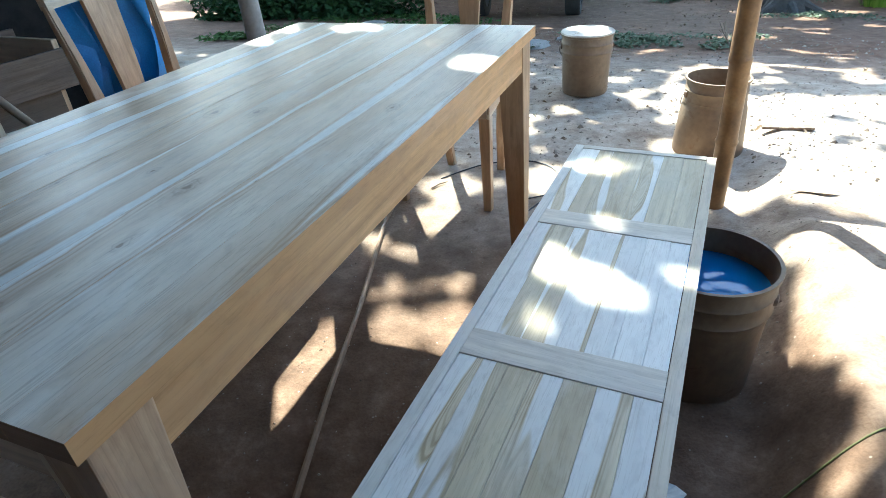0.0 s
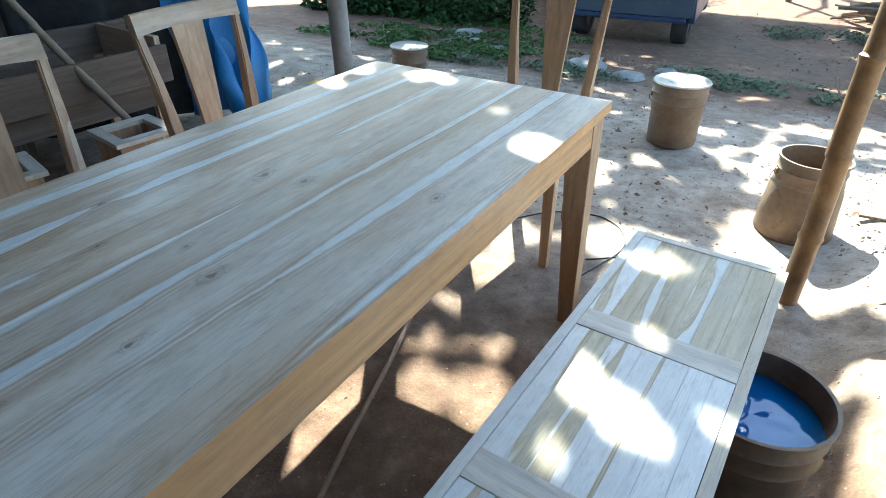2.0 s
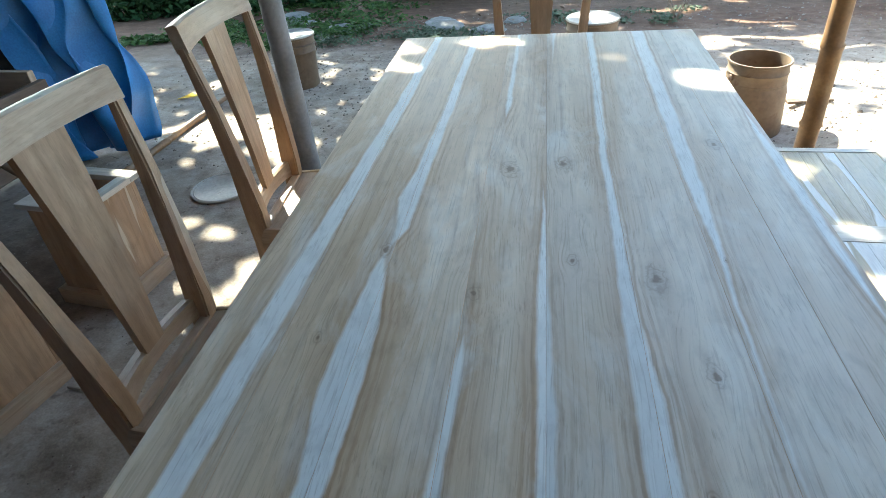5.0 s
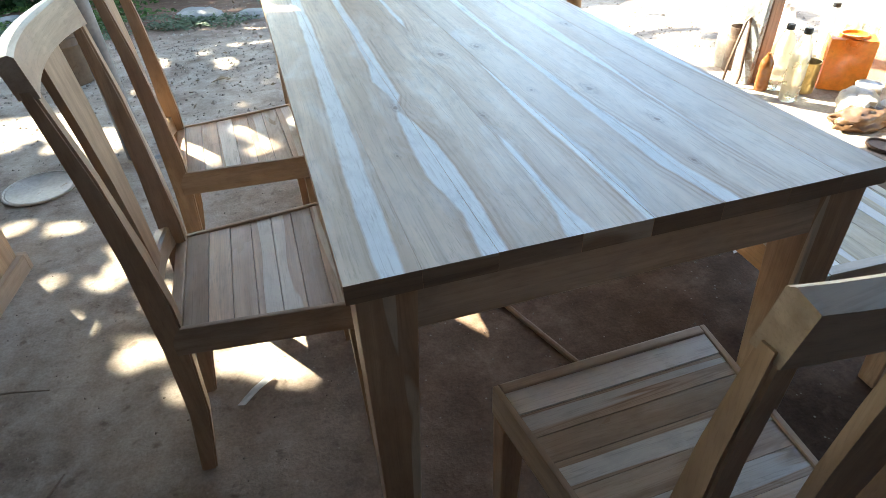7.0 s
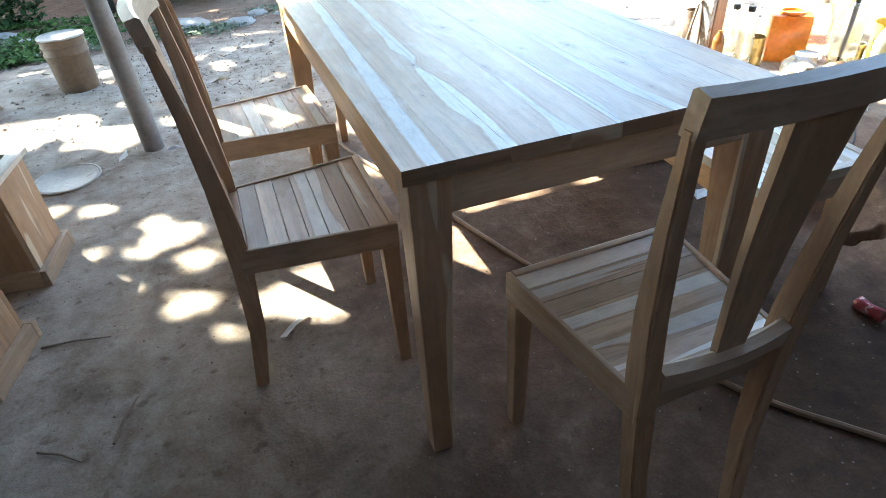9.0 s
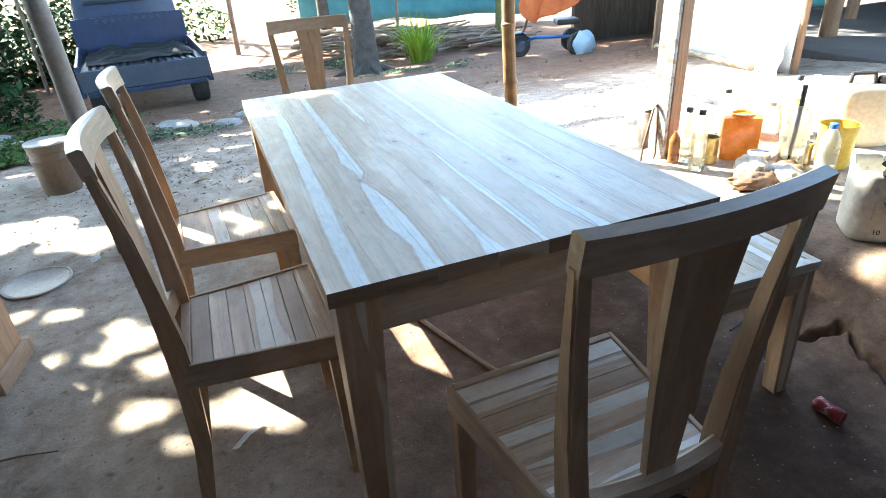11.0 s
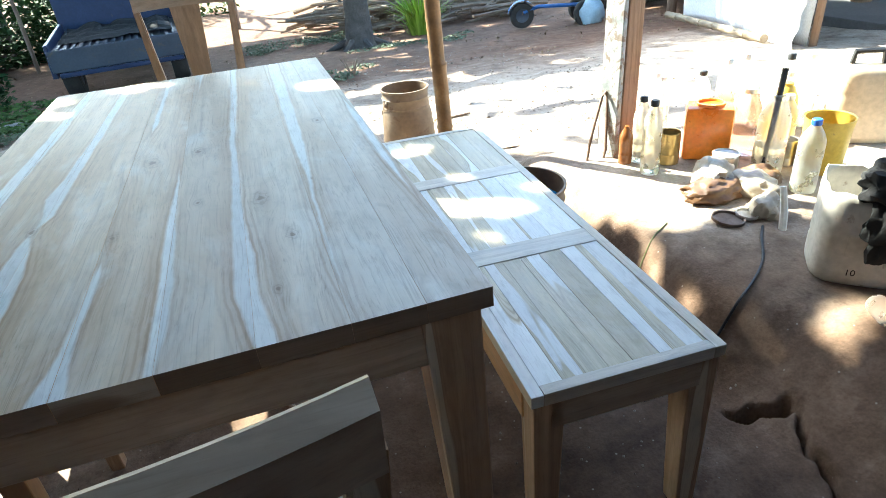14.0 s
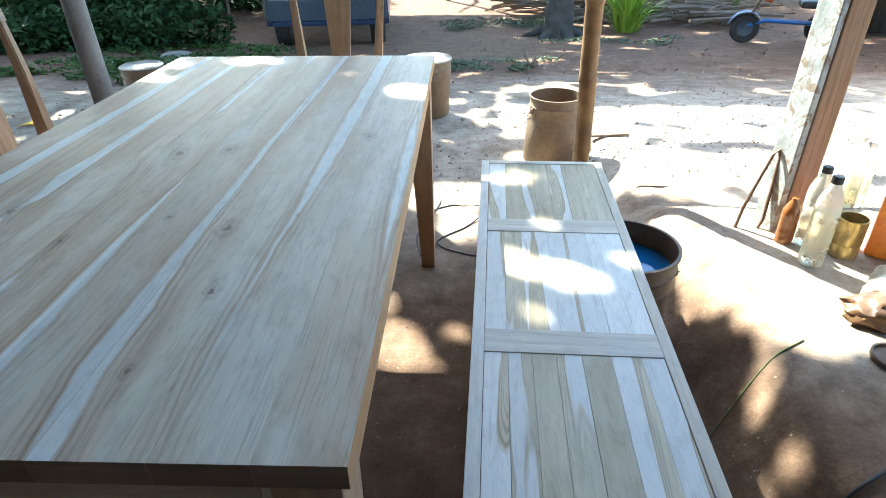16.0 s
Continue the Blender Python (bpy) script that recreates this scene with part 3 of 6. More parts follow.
# ---- ground ----
def ground_z(x, y):
    far = max(-0.5, -0.1 * max(0.0, y - 3.6))
    steep = soft(0.28, 0.5, y)
    slab = 0.2 * (steep * soft(1.47, 1.70, x) + (1 - steep) * soft(1.52, 1.90, x)) * (1 - 0.6 * soft(1.6, 1.95, y)) * (1 - soft(2.2, 3.6, y))
    # a crack runs through the trodden edge and ends in a split hollow
    crack = 1.588 + 0.26 * (y - 0.026) + 0.16 * max(0.0, y - 0.08) + 0.006 * math.sin(47 * y) + 0.004 * math.sin(113 * y + 1)
    lip = -0.055 * math.exp(-((x - crack) / 0.0075) ** 2) * soft(-0.6, -0.3, y) * (1 - soft(0.19, 0.215, y)) * (0.65 + 0.35 * math.sin(61 * y))
    lip += 0.008 * soft(crack, crack + 0.02, x) * (1 - soft(0.25, 0.4, y)) * (1 - soft(1.7, 1.9, x))
    lip -= 0.075 * math.exp(-((x - 1.595) / 0.06) ** 6 - ((y - 0.225 + 0.53 * (x - 1.595) + 0.008 * math.sin(90 * x)) / 0.0165) ** 4)
    wide = 0.014 * noise.noise(Vector((x * 1.3, y * 1.3, 0.3))) * soft(1.9, 3.0, max(y, x * 1.3))
    small = 0.006 * noise.noise(Vector((x * 7, y * 7, 4.0))) + 0.0035 * noise.noise(Vector((x * 17, y * 17, 9.0)))
    lumps = 0.03 * max(0.0, noise.noise(Vector((x * 3.1, y * 3.1, 8.0)))) * soft(2.2, 3.2, y) * (1 - soft(5, 8, y))
    inside = 0.45 + 0.55 * soft(2.0, 2.6, max(y, x + 0.6))
    return far + slab + lip + wide + small * inside + lumps


def axis_points(lo, a, b, hi, fine, extra=()):
    pts = list(np.arange(a, b, fine)) + list(extra)
    s, v = fine, a
    while v > lo:
        s *= 1.28
        v -= s
        pts.append(max(v, lo))
    s, v = fine, b
    while v < hi:
        s *= 1.28
        pts.append(min(v, hi))
        v += s
    pts.append(hi)
    return sorted(set(round(float(p), 4) for p in pts))


gx = axis_points(-70, -2.4, 3.6, 70, 0.055, np.arange(1.44, 1.70, 0.006))
gy = axis_points(-40, -1.6, 6.2, 90, 0.055, np.arange(-0.32, 0.30, 0.007))
verts = [(x, y, ground_z(x, y)) for x in gx for y in gy]
ny = len(gy)
faces = [(i * ny + j, (i + 1) * ny + j, (i + 1) * ny + j + 1, i * ny + j + 1) for i in range(len(gx) - 1) for j in range(ny - 1)]
me = bpy.data.meshes.new("ground")
me.from_pydata(verts, [], faces)
me.polygons.foreach_set("use_smooth", [True] * len(me.polygons))
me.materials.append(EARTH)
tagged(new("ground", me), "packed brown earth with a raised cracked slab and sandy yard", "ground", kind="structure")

# ---- the shed that shades the furniture ----
EAVE_Y, EAVE_Z = 1.7, 3.2
roof = part("roof", hexa([(-3.4, -3.0, 3.7), (3.1, -3.0, 3.7), (3.1, EAVE_Y, EAVE_Z), (-3.4, EAVE_Y, EAVE_Z)],
                         [(-3.4, -3.0, 3.73), (3.1, -3.0, 3.73), (3.1, EAVE_Y, EAVE_Z + 0.03), (-3.4, EAVE_Y, EAVE_Z + 0.03)], 0), ROOFING)
tagged(roof, "plain brown roof sheet over the work place", "roof", kind="structure")
# unseen walls, added to close the place and block light from the sides
for nm, bmw in (("wall_south", box(-3.4, 3.1, -3.06, -3.0, -0.05, 3.4, 0)), ("wall_west", box(-3.46, -3.4, -3.0, 2.5, -0.05, 3.3, 0)), ("wall_east", box(3.1, 3.16, -3.0, -0.35, -0.05, 3.4, 0))):
    tagged(part(nm, bmw, BOARD_WALL), "unseen plain dark board wall added to close the shed", "wall", kind="structure")


# ---- the dining table ----
def tapered_leg(cx, cy, sx, sy, top, r1, r0, h):
    """A square leg, whose outer faces stay upright and whose inner faces taper. sx, sy: the outer directions."""
    def quad(r, z):
        xs, ys = sorted((cx, cx - sx * r)), sorted((cy, cy - sy * r))
        return [(xs[0], ys[0], z), (xs[1], ys[0], z), (xs[1], ys[1], z), (xs[0], ys[1], z)]
    return hexa(quad(r0, 0), quad(r1, top), 0.003)


def faced(bm):
    """Long edges take the second material, sawn ends the third."""
    bm.normal_update()
    for f in bm.faces:
        f.material_index = 2 if abs(f.normal.y) > 0.8 else 1 if abs(f.normal.x) > 0.8 else 0
    return bm


TW, TL, TH = 0.822, 1.60, 0.76
table = thing("dining_table", pose(0.401, 0.8, 0), "unfinished teak dining table with pale sapwood streaks and tapered legs", "table")
cuts = [0, 0.097, 0.197, 0.314, 0.419, 0.530, 0.641, 0.735, TW]
for a, b_ in zip(cuts, cuts[1:]):
    part("plank", faced(box(a - TW / 2 + 0.0001, b_ - TW / 2 - 0.0001, -TL / 2, TL / 2, TH - 0.03, TH + rng.uniform(-0.0002, 0.0002), 0.0005)), (TABLE_WOOD, EDGE_WOOD, END_GRAIN), table)
for s in (-1, 1):
    part("apron", box(s * (TW / 2 - 0.026) - 0.011, s * (TW / 2 - 0.026) + 0.011, -TL / 2 + 0.08, TL / 2 - 0.08, TH - 0.112, TH - 0.03, 0.002), EDGE_WOOD, table)
    part("apron", box(-TW / 2 + 0.08, TW / 2 - 0.08, s * (TL / 2 - 0.03) - 0.011, s * (TL / 2 - 0.03) + 0.011, TH - 0.112, TH - 0.03, 0.002), TEAK_X, table)
    for u in (-1, 1):
        part("leg", tapered_leg(s * (TW / 2 - 0.012), u * (TL / 2 - 0.014), s, u, TH - 0.03, 0.082, 0.048, TH), TEAK_Z, table)

# ---- the bench beside it ----
BW, BL, BH = 0.385, 1.40, 0.445
bench = thing("bench", pose(1.1295, 0.789, 0, 0, 0, -2.4), "low unfinished wooden bench with three framed board panels", "bench")
RAIL = 0.024
for s in (-1, 1):
    x = s * (BW / 2 - RAIL / 2)
    part("side_rail", box(x - RAIL / 2, x + RAIL / 2, -BL / 2, BL / 2, BH - 0.026, BH, 0.0015), BENCH_PALE, bench)
    part("apron", box(x - 0.010, x + 0.010, -BL / 2 + 0.05, BL / 2 - 0.05, BH - 0.092, BH - 0.026, 0.002), EDGE_WOOD, bench)
    part("apron", box(-BW / 2 + 0.04, BW / 2 - 0.04, s * (BL / 2 - 0.016) - 0.01, s * (BL / 2 - 0.016) + 0.01, BH - 0.092, BH - 0.026, 0.002), TEAK_X, bench)
    for u in (-1, 1):
        part("leg", tapered_leg(s * (BW / 2 - 0.006), u * (BL / 2 - 0.006), s, u, BH - 0.026, 0.062, 0.045, BH), TEAK_Z, bench)
bars = [(0.0, 0.024), (0.437, 0.507), (0.917, 0.985), (BL - 0.024, BL)]
for a, b_ in bars:
    part("crossbar", box(-BW / 2 + RAIL + 0.0005, BW / 2 - RAIL - 0.0005, a - BL / 2, b_ - BL / 2, BH - 0.026, BH + 0.0008, 0.0012), BENCH_BAR, bench)
PANELS = ((0.070, 0.115, 0.160, 0.208, 0.262, 0.318), (0.068, 0.111, 0.176, 0.224, 0.272, 0.320), (0.075, 0.115, 0.160, 0.205, 0.252, 0.305))
for seams, (_, a), (b_, _) in zip(PANELS, bars, bars[1:]):
    edges = (RAIL + 0.001,) + seams + (BW - RAIL - 0.001,)
    for x0, x1 in zip(edges, edges[1:]):
        part("plank", box(x0 - BW / 2 + 0.0002, x1 - BW / 2 - 0.0002, a - BL / 2 + 0.0006, b_ - BL / 2 - 0.0006, BH - 0.022, BH - 0.0008 + rng.uniform(-0.0006, 0.0003), 0.0009), BENCH_WOOD, bench)


# ---- chairs ----
def build_chair(m):
    """Front towards +y; the seat is wider in front, the back posts lean and bend backwards."""
    c = thing("dining_chair", m, "unfinished teak dining chair with slatted seat and curved top rail", "chair", "chairs round the table")
    fw, bw, d, h = 0.205, 0.163, 0.185, 0.45
    # seat frame and boards
    def at(y, s, inset=0.0):
        k = (y + d) / (2 * d)
        return s * (bw + (fw - bw) * k - inset)
    for s in (-1, 1):
        xs = [at(-d, s), at(d, s), at(d, s, 0.011), at(-d, s, 0.011)]
        ys = [-d, d, d, -d]
        part("seat_rail", hexa([(x, y, h - 0.066) for x, y in zip(xs, ys)], [(x, y, h) for x, y in zip(xs, ys)], 0.003), TEAK_Y, c)
    part("seat_rail", hexa([(at(d - 0.018, -1, 0.0115), d - 0.018, h - 0.066), (at(d - 0.018, 1, 0.0115), d - 0.018, h - 0.066), (at(d, 1, 0.0115), d, h - 0.066), (at(d, -1, 0.0115), d, h - 0.066)],
                           [(at(d - 0.018, -1, 0.0115), d - 0.018, h + 0.001), (at(d - 0.018, 1, 0.0115), d - 0.018, h + 0.001), (at(d, 1, 0.0115), d, h + 0.001), (at(d, -1, 0.0115), d, h + 0.001)], 0.003), TEAK_X, c)
    part("rear_rail", box(-bw + 0.03, bw - 0.03, -d + 0.004, -d + 0.026, h - 0.075, h + 0.003, 0.002), TEAK_X, c)
    y0, y1 = -d + 0.0265, d - 0.0185
    n = 7
    for i in range(n):
        # boards lie from side to side, a little dished
        a, b2 = y0 + (y1 - y0) * (i + 0.01) / n, y0 + (y1 - y0) * (i + 0.99) / n
        q = [[(at(y, s, 0.0115), y, z) for s, y in ((-1, a), (1, a), (1, b2), (-1, b2))] for z in (h - 0.02, h - 0.002 - 0.004 * math.sin(math.pi * (i + 0.7) / (n + 0.4)))]
        part("slat", hexa(q[0], q[1], 0.001), SEAT_X, c)
    # legs
    for s in (-1, 1):
        part("front_leg", hexa([(s * (fw - 0.004), d - 0.004, 0), (s * (fw - 0.004), d - 0.036, 0), (s * (fw - 0.036), d - 0.036, 0), (s * (fw - 0.036), d - 0.004, 0)],
                               [(s * (fw - 0.002), d - 0.002, h - 0.066), (s * (fw - 0.002), d - 0.045, h - 0.066), (s * (fw - 0.045), d - 0.045, h - 0.066), (s * (fw - 0.045), d - 0.002, h - 0.066)], 0.003), TEAK_Z, c)
        # one bent piece: rear leg and back post
        bm = bmesh.new()
        prev = None
        for z, off, wy, wx in ((0, -0.038, 0.034, 0.034), (0.2, -0.008, 0.04, 0.036), (0.40, 0.002, 0.046, 0.038), (0.5, 0.002, 0.046, 0.038), (0.62, -0.004, 0.038, 0.034), (0.78, -0.018, 0.03, 0.029), (0.925, -0.038, 0.02, 0.025)):
            yc = -d + off
            xo = bw + 0.002 + 0.062 * (z - 0.45)
            x0, x1 = s * xo, s * (xo - wx)
            ring = [bm.verts.new(p) for p in ((x0, yc - wy / 2, z), (x1, yc - wy / 2, z), (x1, yc + wy / 2, z), (x0, yc + wy / 2, z))]
            if prev:
                for k in range(4):
                    bm.faces.new((prev[k], prev[(k + 1) % 4], ring[(k + 1) % 4], ring[k]))
            else:
                bm.faces.new(ring)
            prev = ring
        bm.faces.new(prev)
        bmesh.ops.bevel(bm, geom=[e for e in bm.edges if abs(e.verts[0].co.z - e.verts[1].co.z) > 0.02], offset=0.004, segments=2, affect="EDGES")
        part("back_post", bm, TEAK_Z, c)

    # top rail: curved in plan, arched below
    def rail(half, zlo, zhi, ymid, bow, lean, arch, thick, name):
        bm, rings, n_ = bmesh.new(), [], 14
        for i in range(n_ + 1):
            u = 2 * i / n_ - 1
            yb = ymid - bow * (1 - u * u)
            zl = zlo + arch * (1 - u * u)
            rings.append([bm.verts.new(p) for p in ((half * u, yb + thick / 2, zl), (half * u, yb + thick / 2 - lean, zhi - 0.004), (half * u, yb + thick / 4 - lean, zhi), (half * u, yb - thick / 2 - lean, zhi - 0.005), (half * u, yb - thick / 2, zl))])
        for a, b2 in zip(rings, rings[1:]):
            for k in range(5):
                bm.faces.new((a[k], a[(k + 1) % 5], b2[(k + 1) % 5], b2[k]))
        bm.faces.new(rings[0])
        bm.faces.new(rings[-1])
        bmesh.ops.bevel(bm, geom=[e for e in bm.edges if len(e.link_faces) == 2 and e.calc_face_angle(0) > 0.9], offset=0.007, segments=3, affect="EDGES")
        part(name, bm, TEAK_X, c, smooth=True)
    rail(bw + 0.029, 0.914, 0.974, -d - 0.036, 0.021, 0.010, 0.006, 0.027, "top_rail")
    rail(bw - 0.034, 0.452, 0.50, -d - 0.008, 0.014, 0.004, 0.012, 0.026, "lower_rail")
    # splat, wide above and narrow below, bent with the posts
    bm, rings = bmesh.new(), []
    for z, off, w_ in ((0.495, -0.016, 0.029), (0.60, -0.021, 0.036), (0.70, -0.028, 0.043), (0.80, -0.038, 0.05), (0.925, -0.053, 0.058)):
        rings.append([bm.verts.new(p) for p in ((-w_, -d + off - 0.007, z), (w_, -d + off - 0.007, z), (w_, -d + off + 0.007, z), (-w_, -d + off + 0.007, z))])
    for a, b2 in zip(rings, rings[1:]):
        for k in range(4):
            bm.faces.new((a[k], a[(k + 1) % 4], b2[(k + 1) % 4], b2[k]))
    bm.faces.new(rings[0])
    bm.faces.new(rings[-1])
    part("splat", bm, TEAK_Z, c)
    return c


chair = build_chair(pose(0.411, -0.129, 0, 0, 0, 1.3))
copy_thing(chair, pose(-0.13, 0.533, 0, 0, 0, -90))
copy_thing(chair, pose(-0.148, 1.178, 0, 0, 0, -87))
copy_thing(chair, pose(0.39, 1.99, 0, 0, 0, 180))


# ---- pails ----
def pail(x, y, z, label, lid=False, water=False, r=0.148, h=0.36, tilt=(0, 0), taper=0.012, swing=20):
    p = thing("pail", pose(x, y, z, tilt[0], tilt[1], swing), label, "pail", "paint pails")
    rb = r - taper
    prof = [(0.001, 0.004), (rb - 0.012, 0.004), (rb - 0.004, 0.0), (rb, 0.008), (rb + (r - rb) * 0.55, h * 0.6), (r + 0.001, h * 0.70), (r + 0.004, h * 0.715), (r + 0.001, h * 0.73),
            (r, h * 0.84), (r + 0.004, h * 0.855), (r, h * 0.87), (r, h - 0.012), (r + 0.007, h - 0.009), (r + 0.007, h), (r - 0.002, h), (r - 0.004, h - 0.02), (rb - 0.003, 0.012), (0.001, 0.012)]
    part("body", lathe(prof, 40, closed=False), TIN_PAIL, p, smooth=True)
    bm = tube([(math.cos(a) * (r + 0.012), math.sin(a) * (r + 0.012) * 0.98 - 0.0, h * 0.79 - 0.13 * math.sin(a)) for a in [math.pi * k / 16 for k in range(17)]], 0.0022, 6)
    part("handle", bm, STEEL, p, smooth=True)
    for s in (-1, 1):
        part("lug", lathe([(0.001, 0), (0.016, 0), (0.013, 0.008), (0.001, 0.010)], 12, centre=(0, 0, 0)), STEEL, p).matrix_local = pose(s * (r - 0.001), 0, h * 0.79, 0, 90 * s, 0)
    if lid:
        part("lid", lathe([(r + 0.006, h + 0.0012), (r + 0.009, h + 0.004), (r + 0.004, h + 0.010), (r - 0.008, h + 0.003), (0.5 * r, h + 0.0045), (0.001, h + 0.005)], 40), PAIL_LID, p, "pale dusty lid", smooth=True)
    if water:
        part("water", sheet(lambda u, v: Vector(((r - 0.006) * u * math.cos(2 * math.pi * v), (r - 0.006) * u * math.sin(2 * math.pi * v), h - 0.066 + 0.0016 * noise.noise(Vector((u * 5 * math.cos(6.28318 * v), u * 5 * math.sin(6.28318 * v), 2))))), 10, 40), WATER, p, "dark water with a blue reflection in its colour", smooth=True)
    return p


pail(0.675, 3.36, ground_z(0.675, 3.36), "brown mud-coated pail with a pale lid in the yard", lid=True, r=0.142, h=0.335)
pail(1.365, 2.64, ground_z(1.365, 2.64), "open brown pail wider at its foot beside the bamboo post", r=0.128, taper=-0.024, h=0.335)
pail(-1.12, 3.38, ground_z(-1.12, 3.38), "brown pail with a lid near the grass", lid=True, r=0.122, h=0.315)
pail(1.36, 1.12, 0.0, "brown pail filled with dark water beside the bench", water=True, swing=-10, h=0.345)


# ---- posts ----
def bamboo(name, a, b_, r, label, mat, step=0.28, category="post"):
    a, b_ = Vector(a), Vector(b_)
    n = max(2, int((b_ - a).length / step))
    pts, rad = [], []
    for i in range(n):
        for k, f in ((0, 1.0), (0.08, 0.96), (0.5, 0.955), (0.92, 0.96), (0.97, 1.1)):
            pts.append(a.lerp(b_, (i + k) / n) + Vector((0.004 * math.sin(i * 2.1 + k), 0.004 * math.cos(i * 1.7 + k), 0)))
            rad.append(r * f * (1 - 0.12 * i / n))
    return tagged(part(name, tube(pts, rad, 16), mat, smooth=True), label, category)


bamboo("bamboo_post", (1.405, 2.07, -0.02), (1.39, 2.12, 3.2), 0.037, "upright yellow-brown bamboo post at the shed's edge", BAMBOO)
tagged(part("grey_pole", tube([(-0.665, 2.19, -0.02), (-0.69, 2.20, 0.8), (-0.75, 2.23, 3.2)], [0.048, 0.045, 0.043], 16), GREY_POLE, smooth=True), "round grey weathered pole carrying the eave", "post")
post = thing("timber_post", pose(2.01, 1.53, 0.17, 0, 0, 18), "squared timber post with flaking white paint on one face", "post")
lean = 0.035
part("shaft", hexa([(-0.046, -0.045, 0), (0.046, -0.045, 0), (0.046, 0.045, 0), (-0.046, 0.045, 0)], [(-0.044 + lean, -0.043, 2.15), (0.044 + lean, -0.043, 2.15), (0.044 + lean, 0.043, 2.15), (-0.044 + lean, 0.043, 2.15)], 0.006), OLD_Z, post)
part("painted_board", hexa([(-0.072, -0.04, 0.02), (-0.047, -0.04, 0.02), (-0.047, 0.05, 0.02), (-0.072, 0.05, 0.02)], [(-0.068 + lean * 0.4, -0.04, 0.86), (-0.047 + lean * 0.4, -0.04, 0.86), (-0.047 + lean * 0.4, 0.05, 0.86), (-0.068 + lean * 0.4, 0.05, 0.86)], 0.004), LIMEWASH, post, "flaking white board")
rod = part("bent_steel_rod", tube([(-0.02, 0.0, 0.0), (0.0, 0.01, 0.1), (0.06, 0.03, 0.28), (0.075, 0.03, 0.30), (0.085, 0.028, 0.27), (0.07, 0.0, 0.06), (0.05, -0.01, 0.01), (-0.03, -0.02, 0.004)], 0.006, 8), STEEL, smooth=True)
rod.matrix_world = pose(1.86, 1.50, 0.17)
tagged(rod, "bent rusty steel rod leaning on the painted post", "rod")
# ---- hose, wires, small litter on the floor ----
def strand(name, pts, r, mat, label, category):
    sm = []
    for i in range(len(pts) - 1):
        p0, p1, p2, p3 = (Vector(pts[max(0, min(len(pts) - 1, i + k))]) for k in (-1, 0, 1, 2))
        for k in range(8):
            u = k / 8
            sm.append(0.5 * ((2 * p1) + (p2 - p0) * u + (2 * p0 - 5 * p1 + 4 * p2 - p3) * u * u + (3 * p1 - p0 - 3 * p2 + p3) * u ** 3))
    sm.append(Vector(pts[-1]))
    sm = [Vector((p.x, p.y, max(p.z, ground_z(p.x, p.y) + r))) for p in sm]
    return tagged(part(name, tube(sm, r, 8), mat, smooth=True), label, category)


strand("hose", [(0.10, 2.2, 0), (0.18, 1.78, 0), (0.235, 1.55, 0), (0.378, 1.11, 0), (0.474, 0.771, 0), (0.574, 0.453, 0), (0.68, 0.13, 0), (0.771, -0.109, 0), (0.965, -0.359, 0), (1.3, -0.7, 0)], 0.0085, HOSE, "thin brown hose lying on the earth floor", "hose")
strand("black_wire", [(0.70, 1.95, 0), (0.86, 2.06, 0), (1.0, 2.0, 0.02), (0.92, 1.86, 0), (0.80, 1.72, 0), (0.95, 1.62, 0), (1.1, 1.65, 0)], 0.003, BLACK, "looped thin black wire beside the table leg", "wire")
strand("black_wire", [(0.28, 2.05, 0), (0.45, 2.26, 0), (0.68, 2.30, 0), (0.80, 2.12, 0), (0.72, 1.80, 0), (0.74, 1.62, 0)], 0.003, BLACK, "looped thin black wire beneath a chair", "wire")
strand("power_cable", [(1.37, 0.385, 0), (1.47, 0.41, 0), (1.60, 0.42, 0), (1.74, 0.47, 0.02), (1.87, 0.56, 0), (1.96, 0.66, 0.02), (2.02, 0.72, 0.05)], 0.004, BLACK, "black power cable running onto the raised slab", "cable")
strand("green_stem", [(1.50, 0.70, 0), (1.62, 0.78, 0), (1.78, 0.88, 0)], 0.0022, MOSSY, "thin yellow-green stem lying on the slab", "stem")


def scrap(name, x, y, pts, mat, label, category, lift=0.004):
    bm = bmesh.new()
    vs = [bm.verts.new((a, b2, c)) for a, b2, c in pts]
    for k in range(1, len(vs) - 1):
        bm.faces.new((vs[0], vs[k], vs[k + 1]))
    ob = part(name, bm, mat)
    ob.matrix_world = pose(x, y, ground_z(x, y) + lift, 0, 0, 0)
    solid(ob, 0.0012)
    return tagged(ob, label, category)


scrap("paper_scrap", -0.235, 0.594, [(-0.05, -0.03, 0), (-0.03, -0.045, 0.01), (0.01, -0.01, 0.018), (0.05, 0.03, 0.006), (0.04, 0.045, 0.01), (-0.01, 0.012, 0.004)], PAPER, "crumpled strip of white paper on the floor", "paper")
scrap("paper_scrap", 1.33, 0.70, [(-0.03, -0.03, 0), (0.02, -0.035, 0.012), (0.04, 0.0, 0.02), (0.02, 0.03, 0.0), (-0.02, 0.025, 0.015)], PAPER, "small crumpled white scrap beneath the bench", "paper")
scrap("paper_scrap", -0.80, 2.12, [(-0.02, -0.03, 0), (0.025, -0.02, 0.02), (0.02, 0.03, 0.03), (-0.02, 0.02, 0.0)], PAPER, "small white scrap near the grey pole", "paper")
scrap("fallen_leaf", -0.30, 3.05, [(-0.05, -0.02, 0), (0.0, -0.035, 0.02), (0.05, 0.0, 0.01), (0.01, 0.03, 0.015)], DRY_LEAF, "curled dead brown leaf in the yard", "leaf")
